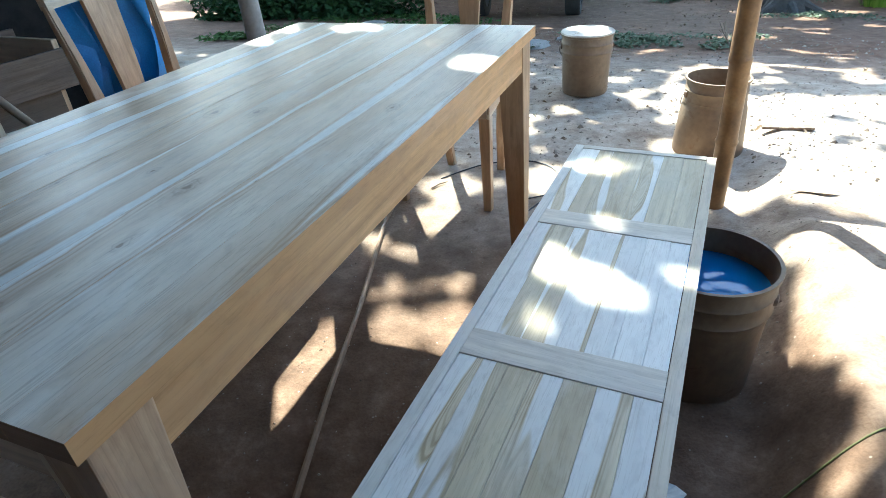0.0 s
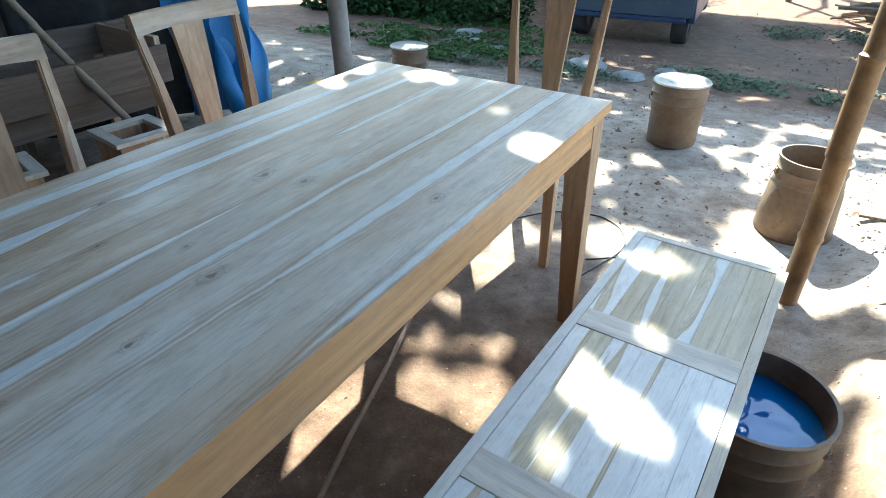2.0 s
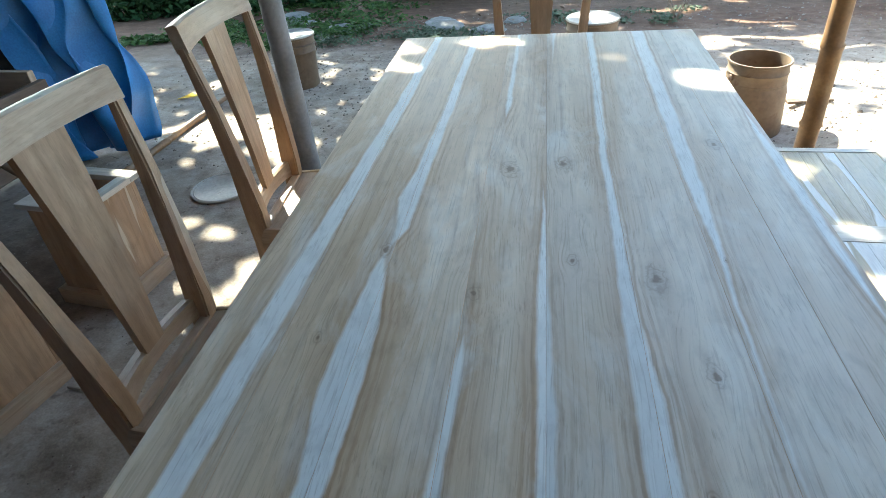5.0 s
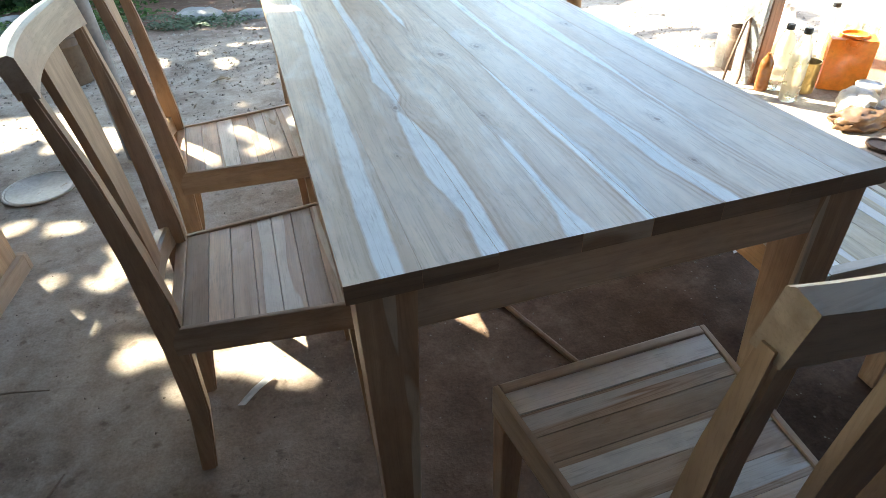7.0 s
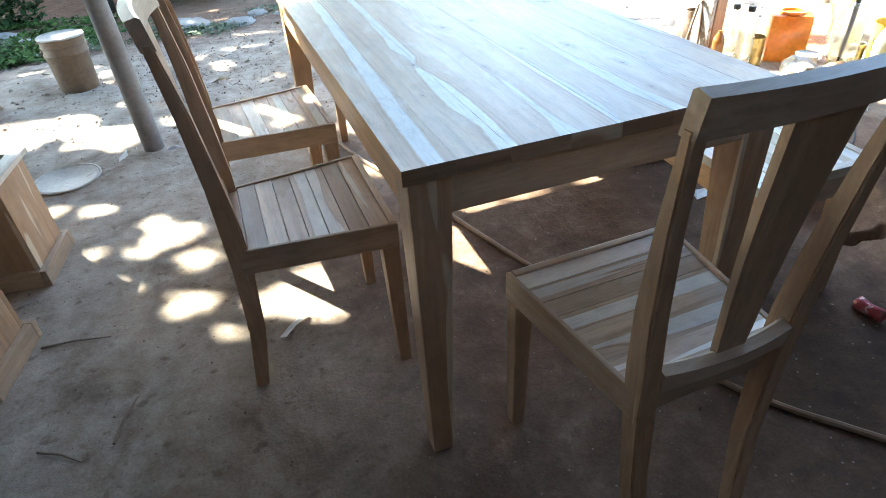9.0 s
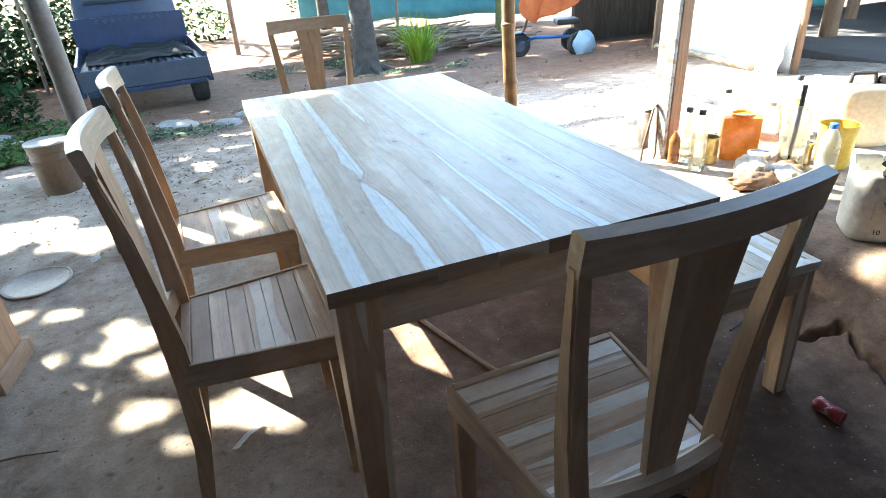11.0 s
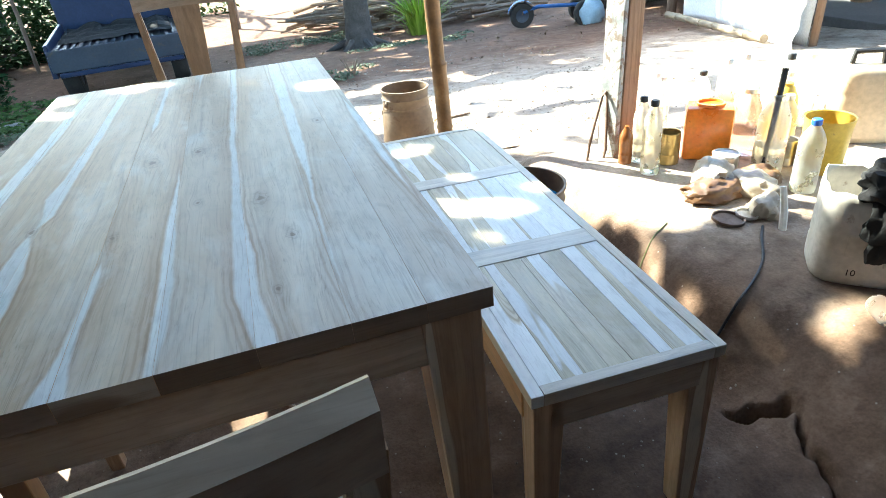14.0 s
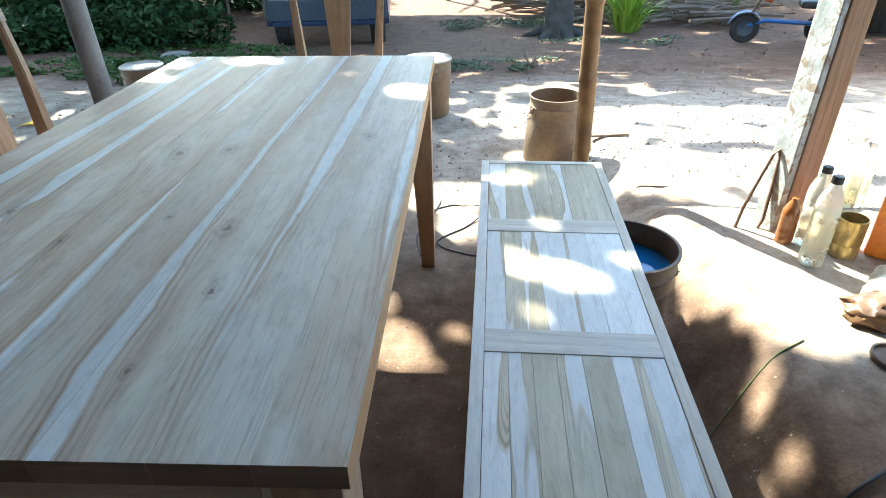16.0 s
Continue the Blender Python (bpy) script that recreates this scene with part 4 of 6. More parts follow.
scrap("fallen_leaf", -1.80, 3.16, [(-0.07, -0.03, 0), (0.0, -0.05, 0.015), (0.08, 0.0, 0.01), (0.0, 0.05, 0.012)], YELLOW_LEAF, "bright yellow fallen leaf", "leaf")
scrap("wood_chip", 1.72, 2.10, [(-0.07, -0.01, 0), (0.05, -0.02, 0.004), (0.09, 0.01, 0.006), (-0.03, 0.015, 0.004)], STRAW, "flat splinter of wood on the sandy yard", "wood chip")
board = part("loose_board", box(-0.11, 0.11, -0.02, 0.02, 0, 0.012, 0.002), OLD_Y)
board.matrix_world = pose(1.70, 2.83, ground_z(1.7, 2.83) + 0.004, 0, 0, 8)
tagged(board, "short flat dusty board behind the open pail", "board")
for x, y, a, l in ((-0.85, 0.36, -35, 0.13), (-0.70, 0.42, 70, 0.15), (-0.86, 0.80, -10, 0.20), (0.30, 1.98, 60, 0.09)):
    tw = part("twig", tube([(-l / 2, 0, 0.004), (0, 0.006, 0.006), (l / 2, 0, 0.004)], [0.004, 0.003, 0.002], 6), STRAW)
    tw.matrix_world = pose(x, y, ground_z(x, y) + 0.001, 0, 0, a)
    tagged(tw, "short dry twig on the earth floor", "twig", "twigs")
lidp = part("metal_disc", lathe([(0.001, 0.003), (0.122, 0.003), (0.127, 0.006), (0.132, 0.004), (0.137, 0.009), (0.143, 0.007), (0.143, 0.002), (0.135, 0.0), (0.001, 0.0)], 40), PAIL_LID, smooth=True)
lidp.matrix_world = pose(-1.03, 2.01, 0.004)
tagged(lidp, "round pale pail lid lying on the floor", "lid")
for i, (x, y, s) in enumerate(((-0.57, 2.15, 0.035), (-0.05, 4.95, 0.16), (0.15, 5.45, 0.12), (-0.45, 5.15, 0.2), (-1.9, 5.7, 0.12), (-1.5, 5.4, 0.13), (-2.2, 6.1, 0.2), (0.35, 5.3, 0.07), (-0.55, 5.5, 0.14), (1.55, 2.05, 0.02), (1.47, 1.5, 0.018))):
    st = part("stone", blob((s, s * 0.8, s * 0.24), 0.3, i + 2), STONE, smooth=True)
    st.matrix_world = pose(x, y, ground_z(x, y) - 0.01, 0, 0, i * 40)
    tagged(st, "grey rounded stone half sunk in the soil", "stone", "stones")

cap_off = part("blue_disc", lathe([(0.014, 0.0), (0.017, 0.002), (0.017, 0.014), (0.001, 0.015)], 16), CAP_BLUE, smooth=True)
cap_off.matrix_world = pose(1.40, 1.42, ground_z(1.40, 1.42) + 0.002)
tagged(cap_off, "small blue bottle top on the ground", "bottle top")
# drink can and bottle thrown on the ground
can = part("drink_can", lathe([(0.001, 0.003), (0.022, 0.0), (0.027, 0.006), (0.029, 0.02), (0.027, 0.05), (0.0285, 0.09), (0.024, 0.103), (0.022, 0.106), (0.001, 0.102)], 24), RED_TIN, smooth=True)
can.matrix_world = pose(1.30, 0.0, 0.021, 88, 0, 2)
for v in can.data.vertices:
    v.co *= 0.76
    v.co.x *= 1 - 0.22 * soft(0.02, 0.05, v.co.z) * (1 - soft(0.05, 0.08, v.co.z))
    v.co.y += 0.006 * noise.noise(v.co * 40)
tagged(can, "dented red and white drink can lying on the floor", "can")


# ---- bottles and cans on the slab ----
def bottle(x, y, r, h, mat, label, cap=None, neck=0.36, fill=None, z=None, tilt=None, group="bottles"):
    z = ground_z(x, y) + 0.002 if z is None else z
    p = thing("bottle", tilt or pose(x, y, z, 0, 0, rng.uniform(0, 90)), label, "bottle", group)
    nk = r * neck
    prof = [(0.001, 0.006), (r * 0.7, 0.002), (r * 0.95, 0.0), (r, 0.012), (r, h * 0.22), (r * 0.97, h * 0.24), (r, h * 0.26), (r, h * 0.42), (r * 0.965, h * 0.45), (r, h * 0.48), (r, h * 0.66), (r * 0.95, h * 0.73), (r * 0.72, h * 0.82), (nk * 1.25, h * 0.90), (nk, h * 0.92), (nk, h * 0.97), (nk * 0.8, h * 0.975), (0.001, h * 0.976)]
    part("body", lathe(prof, 24), mat, p, smooth=True)
    if fill:
        part("liquid", lathe([(0.001, 0.008), (r * 0.93, 0.006), (r * 0.955, 0.014), (r * 0.93, h * fill), (0.001, h * fill)], 24), LIQUID, p, "pale yellow liquid", smooth=True)
    if cap:
        part("cap", lathe([(nk * 1.05, h * 0.92), (nk * 1.22, h * 0.925), (nk * 1.22, h * 0.99), (nk * 1.05, h), (0.001, h)], 20), cap, p, smooth=True)
    return p


def tin_can(x, y, r, h, mat, label, lid=None, z=None):
    z = ground_z(x, y) + 0.002 if z is None else z
    p = thing("tin_can", pose(x, y, z, 0, 0, 15), label, "can", "cans")
    part("body", lathe([(0.001, 0.003), (r - 0.003, 0.003), (r, 0.0), (r, h * 0.3), (r - 0.001, h * 0.32), (r, h * 0.34), (r, h - 0.004), (r + 0.002, h - 0.002), (r + 0.001, h), (r - 0.003, h - 0.002), (r - 0.003, 0.006), (0.001, 0.006)], 28), mat, p, smooth=True)
    if lid:
        part("lid", lathe([(r + 0.002, h + 0.001), (r + 0.003, h + 0.006), (r - 0.003, h + 0.008), (r - 0.006, h + 0.003), (0.001, h + 0.004)], 28), lid, p, smooth=True)
    return p


bottle(1.985, 1.27, 0.036, 0.29, CLEAR, "tall cloudy plastic bottle with a black cap and pale liquid", BLACK, fill=0.62)
bottle(1.96, 1.40, 0.027, 0.16, AMBER, "small brown glass bottle beside the post", None)
bottle(2.03, 1.40, 0.036, 0.27, CLEAR, "cloudy plastic bottle with a dark cap", BLACK, fill=0.4)
tin_can(2.115, 1.33, 0.042, 0.13, GOLD_TIN, "square-shouldered yellow lacquered tin with a rough rim")
jar = thing("orange_jar", pose(2.275, 1.31, ground_z(2.275, 1.31) + 0.002, 0, 0, -38), "squat orange plastic jar with dark stains and a screw neck", "jar")
bm = box(-0.088, 0.088, -0.06, 0.06, 0, 0.215, 0.016)
part("body", bm, ORANGE_JAR, jar, smooth=True)
part("rim", lathe([(0.050, 0.213), (0.054, 0.216), (0.054, 0.226), (0.046, 0.226), (0.046, 0.213)], 28), ORANGE_JAR, jar, smooth=True)
bottle(2.42, 1.26, 0.048, 0.27, PINKISH, "pinkish plastic bottle with a wide brown neck", TIN, 0.5)
bottle(2.36, 1.07, 0.055, 0.30, CLEAR, "large cloudy bottle with a brush handle standing in it", None, 0.42, fill=0.35)
brush = part("brush_handle", tube([(0, 0, 0.0), (0.035, 0.02, 0.18), (0.07, 0.045, 0.36)], [0.007, 0.009, 0.011], 8), BLACK, smooth=True)
brush.matrix_world = pose(2.31, 1.04, 0.22)
tagged(brush, "dark brush handle leaning on a bottle", "brush")
tin_can(2.20, 1.11, 0.046, 0.085, TIN, "small bright tin with a white lid", PAPER)
tin_can(2.47, 1.09, 0.035, 0.10, TIN, "stained small tin among the bottles")
yc = thing("yellow_container", pose(2.53, 0.99, ground_z(2.53, 0.99) + 0.002, 0, 0, 20), "dirty yellow plastic container with its top cut off", "container")
part("body", lathe([(0.001, 0.004), (0.066, 0.0), (0.072, 0.012), (0.08, 0.17), (0.085, 0.205), (0.079, 0.202), (0.068, 0.014), (0.001, 0.01)], 28), YELLOW_PLASTIC, yc, smooth=True)
bottle(2.34, 0.88, 0.042, 0.26, CLEAR, "clear drinking bottle with a blue cap", CAP_BLUE, 0.33, fill=0.3)
bottle(2.50, 1.15, 0.04, 0.25, CLEAR, "cloudy bottle with a white cap behind the jar", PAPER)
for i in range(11):
    x, y = 2.35 + 0.062 * i + rng.uniform(-0.03, 0.03), 1.78 - 0.055 * i + rng.uniform(-0.07, 0.07)
    bottle(x, y, rng.uniform(0.034, 0.045), rng.uniform(0.24, 0.32), rng.choice([CLEAR, CLEAR, PINKISH]), "dusty clear plastic bottle with a small cap", rng.choice([BLACK, PAPER, PAPER]), fill=rng.choice([None, 0.3, 0.5]))
tin_can(2.30, 1.98, 0.085, 0.17, PAIL_LID, "wide pale paint tin with its lid on", PAPER)
tin_can(2.24, 1.80, 0.075, 0.16, TIN, "dusty paint tin with a pale lid", PAPER)
tin_can(2.08, 1.72, 0.045, 0.2, OLD_Y, "tall rusty brown tin behind the post")
bottle(2.66, 1.32, 0.05, 0.24, YELLOW_PLASTIC, "yellow plastic bottle without a cap", None, 0.45)


def jerrycan(x, y, turn, w, d, h, mat, label, cut):
    p = thing("jerrycan", pose(x, y, ground_z(x, y) + 0.002, 0, 0, turn), label, "jerrycan", "jerrycans")
    bm, n_, rings = bmesh.new(), 36, []
    levels = [(0.0, 0.90), (0.012, 0.985), (0.03, 1.0), (h * 0.3, 1.0), (h * 0.33, 0.985), (h * 0.36, 1.0), (h * 0.62, 1.0), (h * 0.65, 0.985), (h * 0.68, 1.0), (h * 0.9, 0.99)]
    levels += [(h, 0.96)] if cut else [(h * 0.97, 0.93), (h, 0.80)]
    for z, k in levels:
        ring = []
        for i in range(n_):
            a = 2 * math.pi * i / n_
            c, s = math.cos(a), math.sin(a)
            e = (abs(c) ** 4.5 + abs(s) ** 4.5) ** (-1 / 4.5)
            lift = 0.010 * math.sin(3 * a + 1) + 0.006 * math.sin(8 * a) - 0.022 * math.exp(-((a - 4.4) / 0.35) ** 2) if cut and z == h else 0
            ring.append(bm.verts.new((w / 2 * k * c * e, d / 2 * k * s * e, z + lift)))
        rings.append(ring)
    for a, b2 in zip(rings, rings[1:]):
        for i in range(n_):
            bm.faces.new((a[i], a[(i + 1) % n_], b2[(i + 1) % n_], b2[i]))
    bm.faces.new(rings[0][::-1])
    if not cut:
        bm.faces.new(rings[-1])
    body = part("body", bm, mat, p, smooth=True)
    if cut:
        solid(body, 0.004)
        part("rib", box(-w / 2 + 0.06, w / 2 - 0.06, -d / 2 - 0.004, -d / 2 + 0.004, h * 0.34, h * 0.58, 0.003), mat, p)
    else:
        part("handle", tube([(-w * 0.30, 0, h - 0.01), (-w * 0.28, 0, h + 0.045), (w * 0.08, 0, h + 0.05), (w * 0.12, 0, h - 0.01)], 0.012, 8), BLACK, p, "black handle", smooth=True)
        part("cap", lathe([(0.03, -0.01), (0.034, 0.0), (0.034, 0.032), (0.001, 0.034)], 20, centre=(w * 0.27, 0, h)), BLACK, p, "black screw cap", smooth=True)
    return p


jc = jerrycan(2.06, 0.43, -40, 0.235, 0.20, 0.265, JERRY_WHITE, "stained white plastic jerrycan with its top cut open", True)
num = bpy.data.curves.new("volume_mark", "FONT")
num.body, num.size, num.extrude = "10", 0.026, 0.0006
mark = new("volume_mark", num)
mark.data.materials.append(BLACK)
mark.parent = jc
mark.matrix_local = pose(-0.045, -0.1035, 0.035, 90, 0, 0)


bm = blob((0.075, 0.06, 0.065), 0.4, 41, 4, 1.9, at=(0.02, -0.08, 0.25))
blob((0.05, 0.03, 0.085), 0.4, 44, 4, 1.8, bm, at=(0.02, -0.115, 0.15))
blob((0.025, 0.02, 0.05), 0.4, 47, 3, 1.8, bm, at=(0.01, -0.118, 0.09))
rag = part("rag", bm, BLACK_CLOTH, smooth=True)
rag.matrix_world = jc.matrix_world.copy()
tagged(rag, "bunched black rag hanging over the rim of the cut jerrycan", "rag")
jerrycan(2.92, 1.17, -34, 0.27, 0.2, 0.30, JERRY_BEIGE, "yellowed plastic jerrycan with black handle and cap", False)
jerrycan(2.50, 0.46, -30, 0.2, 0.18, 0.26, JERRY_WHITE, "pale plastic jerrycan behind the cut one", False)
# rubbish in front of the bottles
for i, (x, y, sx, sy, sz, mat, lab) in enumerate(((2.05, 0.98, 0.10, 0.06, 0.035, BROWN_BAG, "crumpled shiny brown plastic bag"), (2.10, 1.05, 0.09, 0.06, 0.05, PALE_BAG, "crumpled pale plastic bag"), (2.17, 0.93, 0.08, 0.05, 0.04, PALE_BAG, "crumpled pale plastic bag"), (2.24, 0.98, 0.06, 0.05, 0.035, BROWN_BAG, "crumpled shiny brown plastic bag"), (2.10, 0.79, 0.05, 0.04, 0.035, PALE_BAG, "dirty crumpled cloth with white paint"))):
    b3 = part("plastic_bag", blob((sx * 1.25, sy * 1.25, sz * 1.4), 0.24, i + 20, 4, 2.0), mat, smooth=True)
    b3.matrix_world = pose(x, y, ground_z(x, y) - 0.004, 0, 0, i * 50)
    tagged(b3, lab, "bag", "bags")
for x, y, r, mat in ((1.955, 0.80, 0.052, STEEL), (2.03, 0.80, 0.036, TIN), (2.25, 0.36, 0.06, PAIL_LID)):
    l2 = part("metal_disc", lathe([(0.001, 0.003), (r * 0.85, 0.003), (r * 0.9, 0.010), (r, 0.010), (r, 0.0), (0.001, 0.0)], 28), mat, smooth=True)
    l2.matrix_world = pose(x, y, ground_z(x, y) + 0.005, 3, 4, 0)
    tagged(l2, "round tin lid lying beside the bags", "lid", "tin lids")
pipe = part("paint_stick", tube([(0, 0, 0), (0.01, 0.005, 0.06), (0.012, 0.012, 0.14)], [0.012, 0.012, 0.010], 8), PAPER, smooth=True)
pipe.matrix_world = pose(2.06, 0.68, 0.2, -12, 0, 0)
tagged(pipe, "stub of white pipe standing beside the cable", "pipe")
bl = bottle(1.92, 0.27, 0.027, 0.10, CLEAR, "small clear bottle lying on the slab", None, 0.4, tilt=pose(1.92, 0.25, 0.235, 82, 0, -30))
wheel = part("castor", lathe([(0.012, -0.014), (0.032, -0.014), (0.036, 0), (0.032, 0.014), (0.012, 0.014)], 20, closed=True), RUBBER, smooth=True)
wheel.matrix_world = pose(2.24, 0.32, 0.235, 80, 0, 40)
tagged(wheel, "small black rubber castor on the slab", "wheel")


# ---- left side: stock of unfinished furniture ----
def pedestal(x, y, turn, h, label):
    p = thing("pedestal", pose(x, y, 0, 0, 0, turn), label, "pedestal", "open pedestals")
    s, w_ = 0.115, 0.018
    for k in range(4):
        part("panel", box(-s, s - w_, -s, -s + w_, 0.0, h - 0.02, 0.002), TEAK_Z, p).matrix_local = pose(0, 0, 0, 0, 0, 90 * k)
        part("top_frame", box(-s - 0.018, s - 0.03, -s - 0.018, -s + 0.03, h - 0.0195, h, 0.002), BENCH_BAR, p).matrix_local = pose(0, 0, 0, 0, 0, 90 * k)
        part("plinth", box(-s - 0.022, s - 0.001, -s - 0.022, -s - 0.001, 0, 0.062, 0.002), TEAK_X, p).matrix_local = pose(0, 0, 0, 0, 0, 90 * k)
    return p


pedestal(-1.09, 1.31, -8, 0.40, "square open wooden pedestal with a plinth and pale top frame")
pedestal(-1.13, 0.79, -12, 0.40, "square open wooden pedestal in the shade")
bed = thing("bed_frame", pose(-1.78, 1.25, 0, 0, 0, -4), "unfinished wooden bed frame with deep side boards", "bed frame")
part("side_board", box(0.17, 0.20, -0.95, 0.62, 0.40, 0.58, 0.004), OLD_Y, bed)
part("side_board", box(-0.42, -0.39, -0.95, 0.75, 0.42, 0.62, 0.004), OLD_Y, bed)
part("end_board", box(-0.389, 0.169, 0.58, 0.61, 0.46, 0.62, 0.004), TEAK_X, bed)
part("lower_board", box(0.12, 0.145, -0.95, 0.55, 0.28, 0.395, 0.003), OLD_Y, bed)
for x, y in ((0.12, 0.55), (0.12, -0.9), (-0.41, 0.55), (-0.41, -0.9)):
    part("leg", hexa([(x - 0.02, y - 0.02, 0), (x + 0.02, y - 0.02, 0), (x + 0.02, y + 0.02, 0), (x - 0.02, y + 0.02, 0)], [(x - 0.025, y - 0.025, 0.46), (x + 0.025, y - 0.025, 0.46), (x + 0.025, y + 0.025, 0.46), (x - 0.025, y + 0.025, 0.46)], 0.003), TEAK_Z, bed)
carv = thing("carved_headboard", pose(-2.35, 0.7, 0, 0, 0, 80), "dark carved headboard leaning in the shade", "headboard")
part("board", box(-0.7, 0.7, -0.02, 0.02, 0, 1.1, 0.006), BOARD_WALL, carv)
for i in range(18):
    for j in range(4):
        part("carving", lathe([(0.001, 0.014), (0.018, 0.012), (0.03, 0.0), (0.001, 0.0)], 10), OLD_Y, carv).matrix_local = pose(-0.64 + i * 0.075, -0.021, 0.66 + j * 0.1 + 0.02 * math.sin(i * 1.7), 90, 0, 0)
bamboo("leaning_pole", (-1.28, 1.62, 0.0), (-1.95, 1.15, 1.25), 0.02, "thin dark pole leaning on the bed frame", BAMBOO_OLD, category="pole")
bamboo("ground_pole", (-1.62, 1.85, 0.02), (-1.52, 3.15, 0.02), 0.02, "thin bamboo pole lying along the floor's edge", BAMBOO, category="pole")
dark = part("black_cloth", sheet(lambda u, v: Vector((-2.42 + 0.40 * u + 0.03 * math.sin(15 * u + 2 * v), 1.5 + 0.85 * u + 0.03 * math.cos(14 * u), 0.01 + 1.0 * v)), 30, 12), BLACK_CLOTH, smooth=True)
solid(dark, 0.003)
tagged(dark, "black cloth hanging behind the bed frame", "cloth")
tarp = part("blue_tarpaulin", sheet(lambda u, v: Vector((-2.0 + 0.35 * u + (0.06 * math.sin(13 * u + 4 * v) + 0.04 * math.sin(29 * u + 2)) * (1.1 - 0.5 * v) + 0.05 * noise.noise(Vector((u * 5, v * 4, 1))),
                                                       2.28 + 0.19 * u + (0.06 * math.cos(12 * u + 3 * v) + 0.03 * math.cos(31 * u)) + 0.05 * noise.noise(Vector((u * 6, v * 3, 6))), 0.02 + 0.93 * v * (1 - 0.12 * u))), 60, 30), BLUE_TARP, smooth=True)
solid(tarp, 0.002)
tagged(tarp, "creased blue tarpaulin hanging to the floor", "tarpaulin")
part("hem", tube([(-2.0 + 0.35 * u + 0.02 * math.sin(13 * u), 2.28 + 0.19 * u, 0.955 - 0.11 * u) for u in [k / 12 for k in range(13)]], 0.011, 8), BLUE_TARP, tarp, smooth=True)
for k in range(4):
    part("eyelet", lathe([(0.008, -0.003), (0.014, -0.003), (0.014, 0.003), (0.008, 0.003)], 14, closed=True), TIN, tarp).matrix_local = pose(-1.97 + 0.1 * k, 2.25 + 0.055 * k, 0.92 - 0.03 * k, 90, 0, 25)
for i in range(3):
    st = part("stacked_board", box(-0.02, 0.02, -0.3, 0.3, 0, 1.2, 0.003), TEAK_Z)
    st.matrix_world = pose(-2.0 - 0.12 * i, -0.5 - 0.35 * i, 0.0, 0, -10, 10 * i)
    tagged(st, "raw board standing against the bed frame", "board", "stacked boards")


# ---- the yard behind: pickup, woodpile, fence, scooter ----
def build_pickup(m):
    p = thing("pickup_truck", m, "dark blue pickup truck with its ribbed load bed open", "truck")
    w_ = 0.72
    part("tailgate", box(-w_, w_, 0.0, 0.04, 0.36, 0.60, 0.012), TRUCK_GREY, p, "dusty grey-blue tailgate hanging down")
    part("bed_floor", box(-w_ + 0.03, w_ - 0.03, 0.041, 1.75, 0.54, 0.58, 0.004), TRUCK_GREY, p)
    for i in range(16):
        x = -w_ + 0.1 + i * (2 * w_ - 0.2) / 15
        part("floor_rib", box(x - 0.02, x + 0.02, 0.05, 1.74, 0.5805, 0.60, 0.004), TRUCK_GREY, p)
    for s in (-1, 1):
        part("bed_side", hexa([(s * (w_ - 0.03), 0.042, 0.30), (s * (w_ + 0.03), 0.042, 0.30), (s * (w_ + 0.03), 1.8, 0.30), (s * (w_ - 0.03), 1.8, 0.30)][::s], [(s * (w_ - 0.03), 0.042, 0.66), (s * (w_ + 0.01), 0.042, 0.66), (s * (w_ + 0.01), 1.8, 0.70), (s * (w_ - 0.03), 1.8, 0.70)][::s], 0.01), TRUCK_PAINT, p)
        for y in (0.40, 2.75):
            whl = part("wheel", lathe([(0.16, -0.09), (0.26, -0.09), (0.285, -0.06), (0.285, 0.06), (0.26, 0.09), (0.16, 0.09)], 32, closed=True), RUBBER, p, "black tyre", smooth=True)
            whl.matrix_local = pose(s * (w_ - 0.13), y, 0.285, 0, 90, 0)
            part("rim", lathe([(0.001, -0.05), (0.12, -0.06), (0.159, -0.08), (0.159, 0.08), (0.12, 0.06), (0.001, 0.05)], 24), TRUCK_GREY, whl, smooth=True)
    part("chassis", box(-0.4, 0.4, 0.3, 3.4, 0.30, 0.535, 0.01), BLACK, p)
    part("black_sheet", sheet(lambda u, v: Vector((-0.62 + 1.24 * u, 0.35 + 1.35 * v, 0.608 + (0.05 + 0.12 * v) * abs(noise.noise(Vector((u * 4, v * 4, 2))))) ), 18, 18), BLACK_CLOTH, p, "crumpled black sheet")
    part("headboard", box(-w_, w_, 1.76, 1.80, 0.6, 1.04, 0.008), TRUCK_PAINT, p)
    for i in range(9):
        part("vent", box(-0.4 + i * 0.1 - 0.025, -0.4 + i * 0.1 + 0.025, 1.745, 1.759, 0.97, 1.01, 0.003), TRUCK_GREY, p)
    part("cab", hexa([(-0.72, 1.85, 0.45), (0.72, 1.85, 0.45), (0.72, 3.5, 0.45), (-0.72, 3.5, 0.45)], [(-0.60, 2.0, 1.75), (0.60, 2.0, 1.75), (0.60, 3.0, 1.75), (-0.60, 3.0, 1.75)], 0.06), TRUCK_PAINT, p, smooth=True)
    part("rear_window", hexa([(-0.5, 1.908, 1.20), (0.5, 1.908, 1.20), (0.5, 1.93, 1.20), (-0.5, 1.93, 1.20)], [(-0.46, 1.958, 1.60), (0.46, 1.958, 1.60), (0.46, 1.98, 1.60), (-0.46, 1.98, 1.60)], 0.004), WINDOW, p, "dark rear window")
    part("bumper", box(-0.66, 0.66, -0.05, -0.005, 0.31, 0.36, 0.012), TRUCK_PAINT, p)
    return p


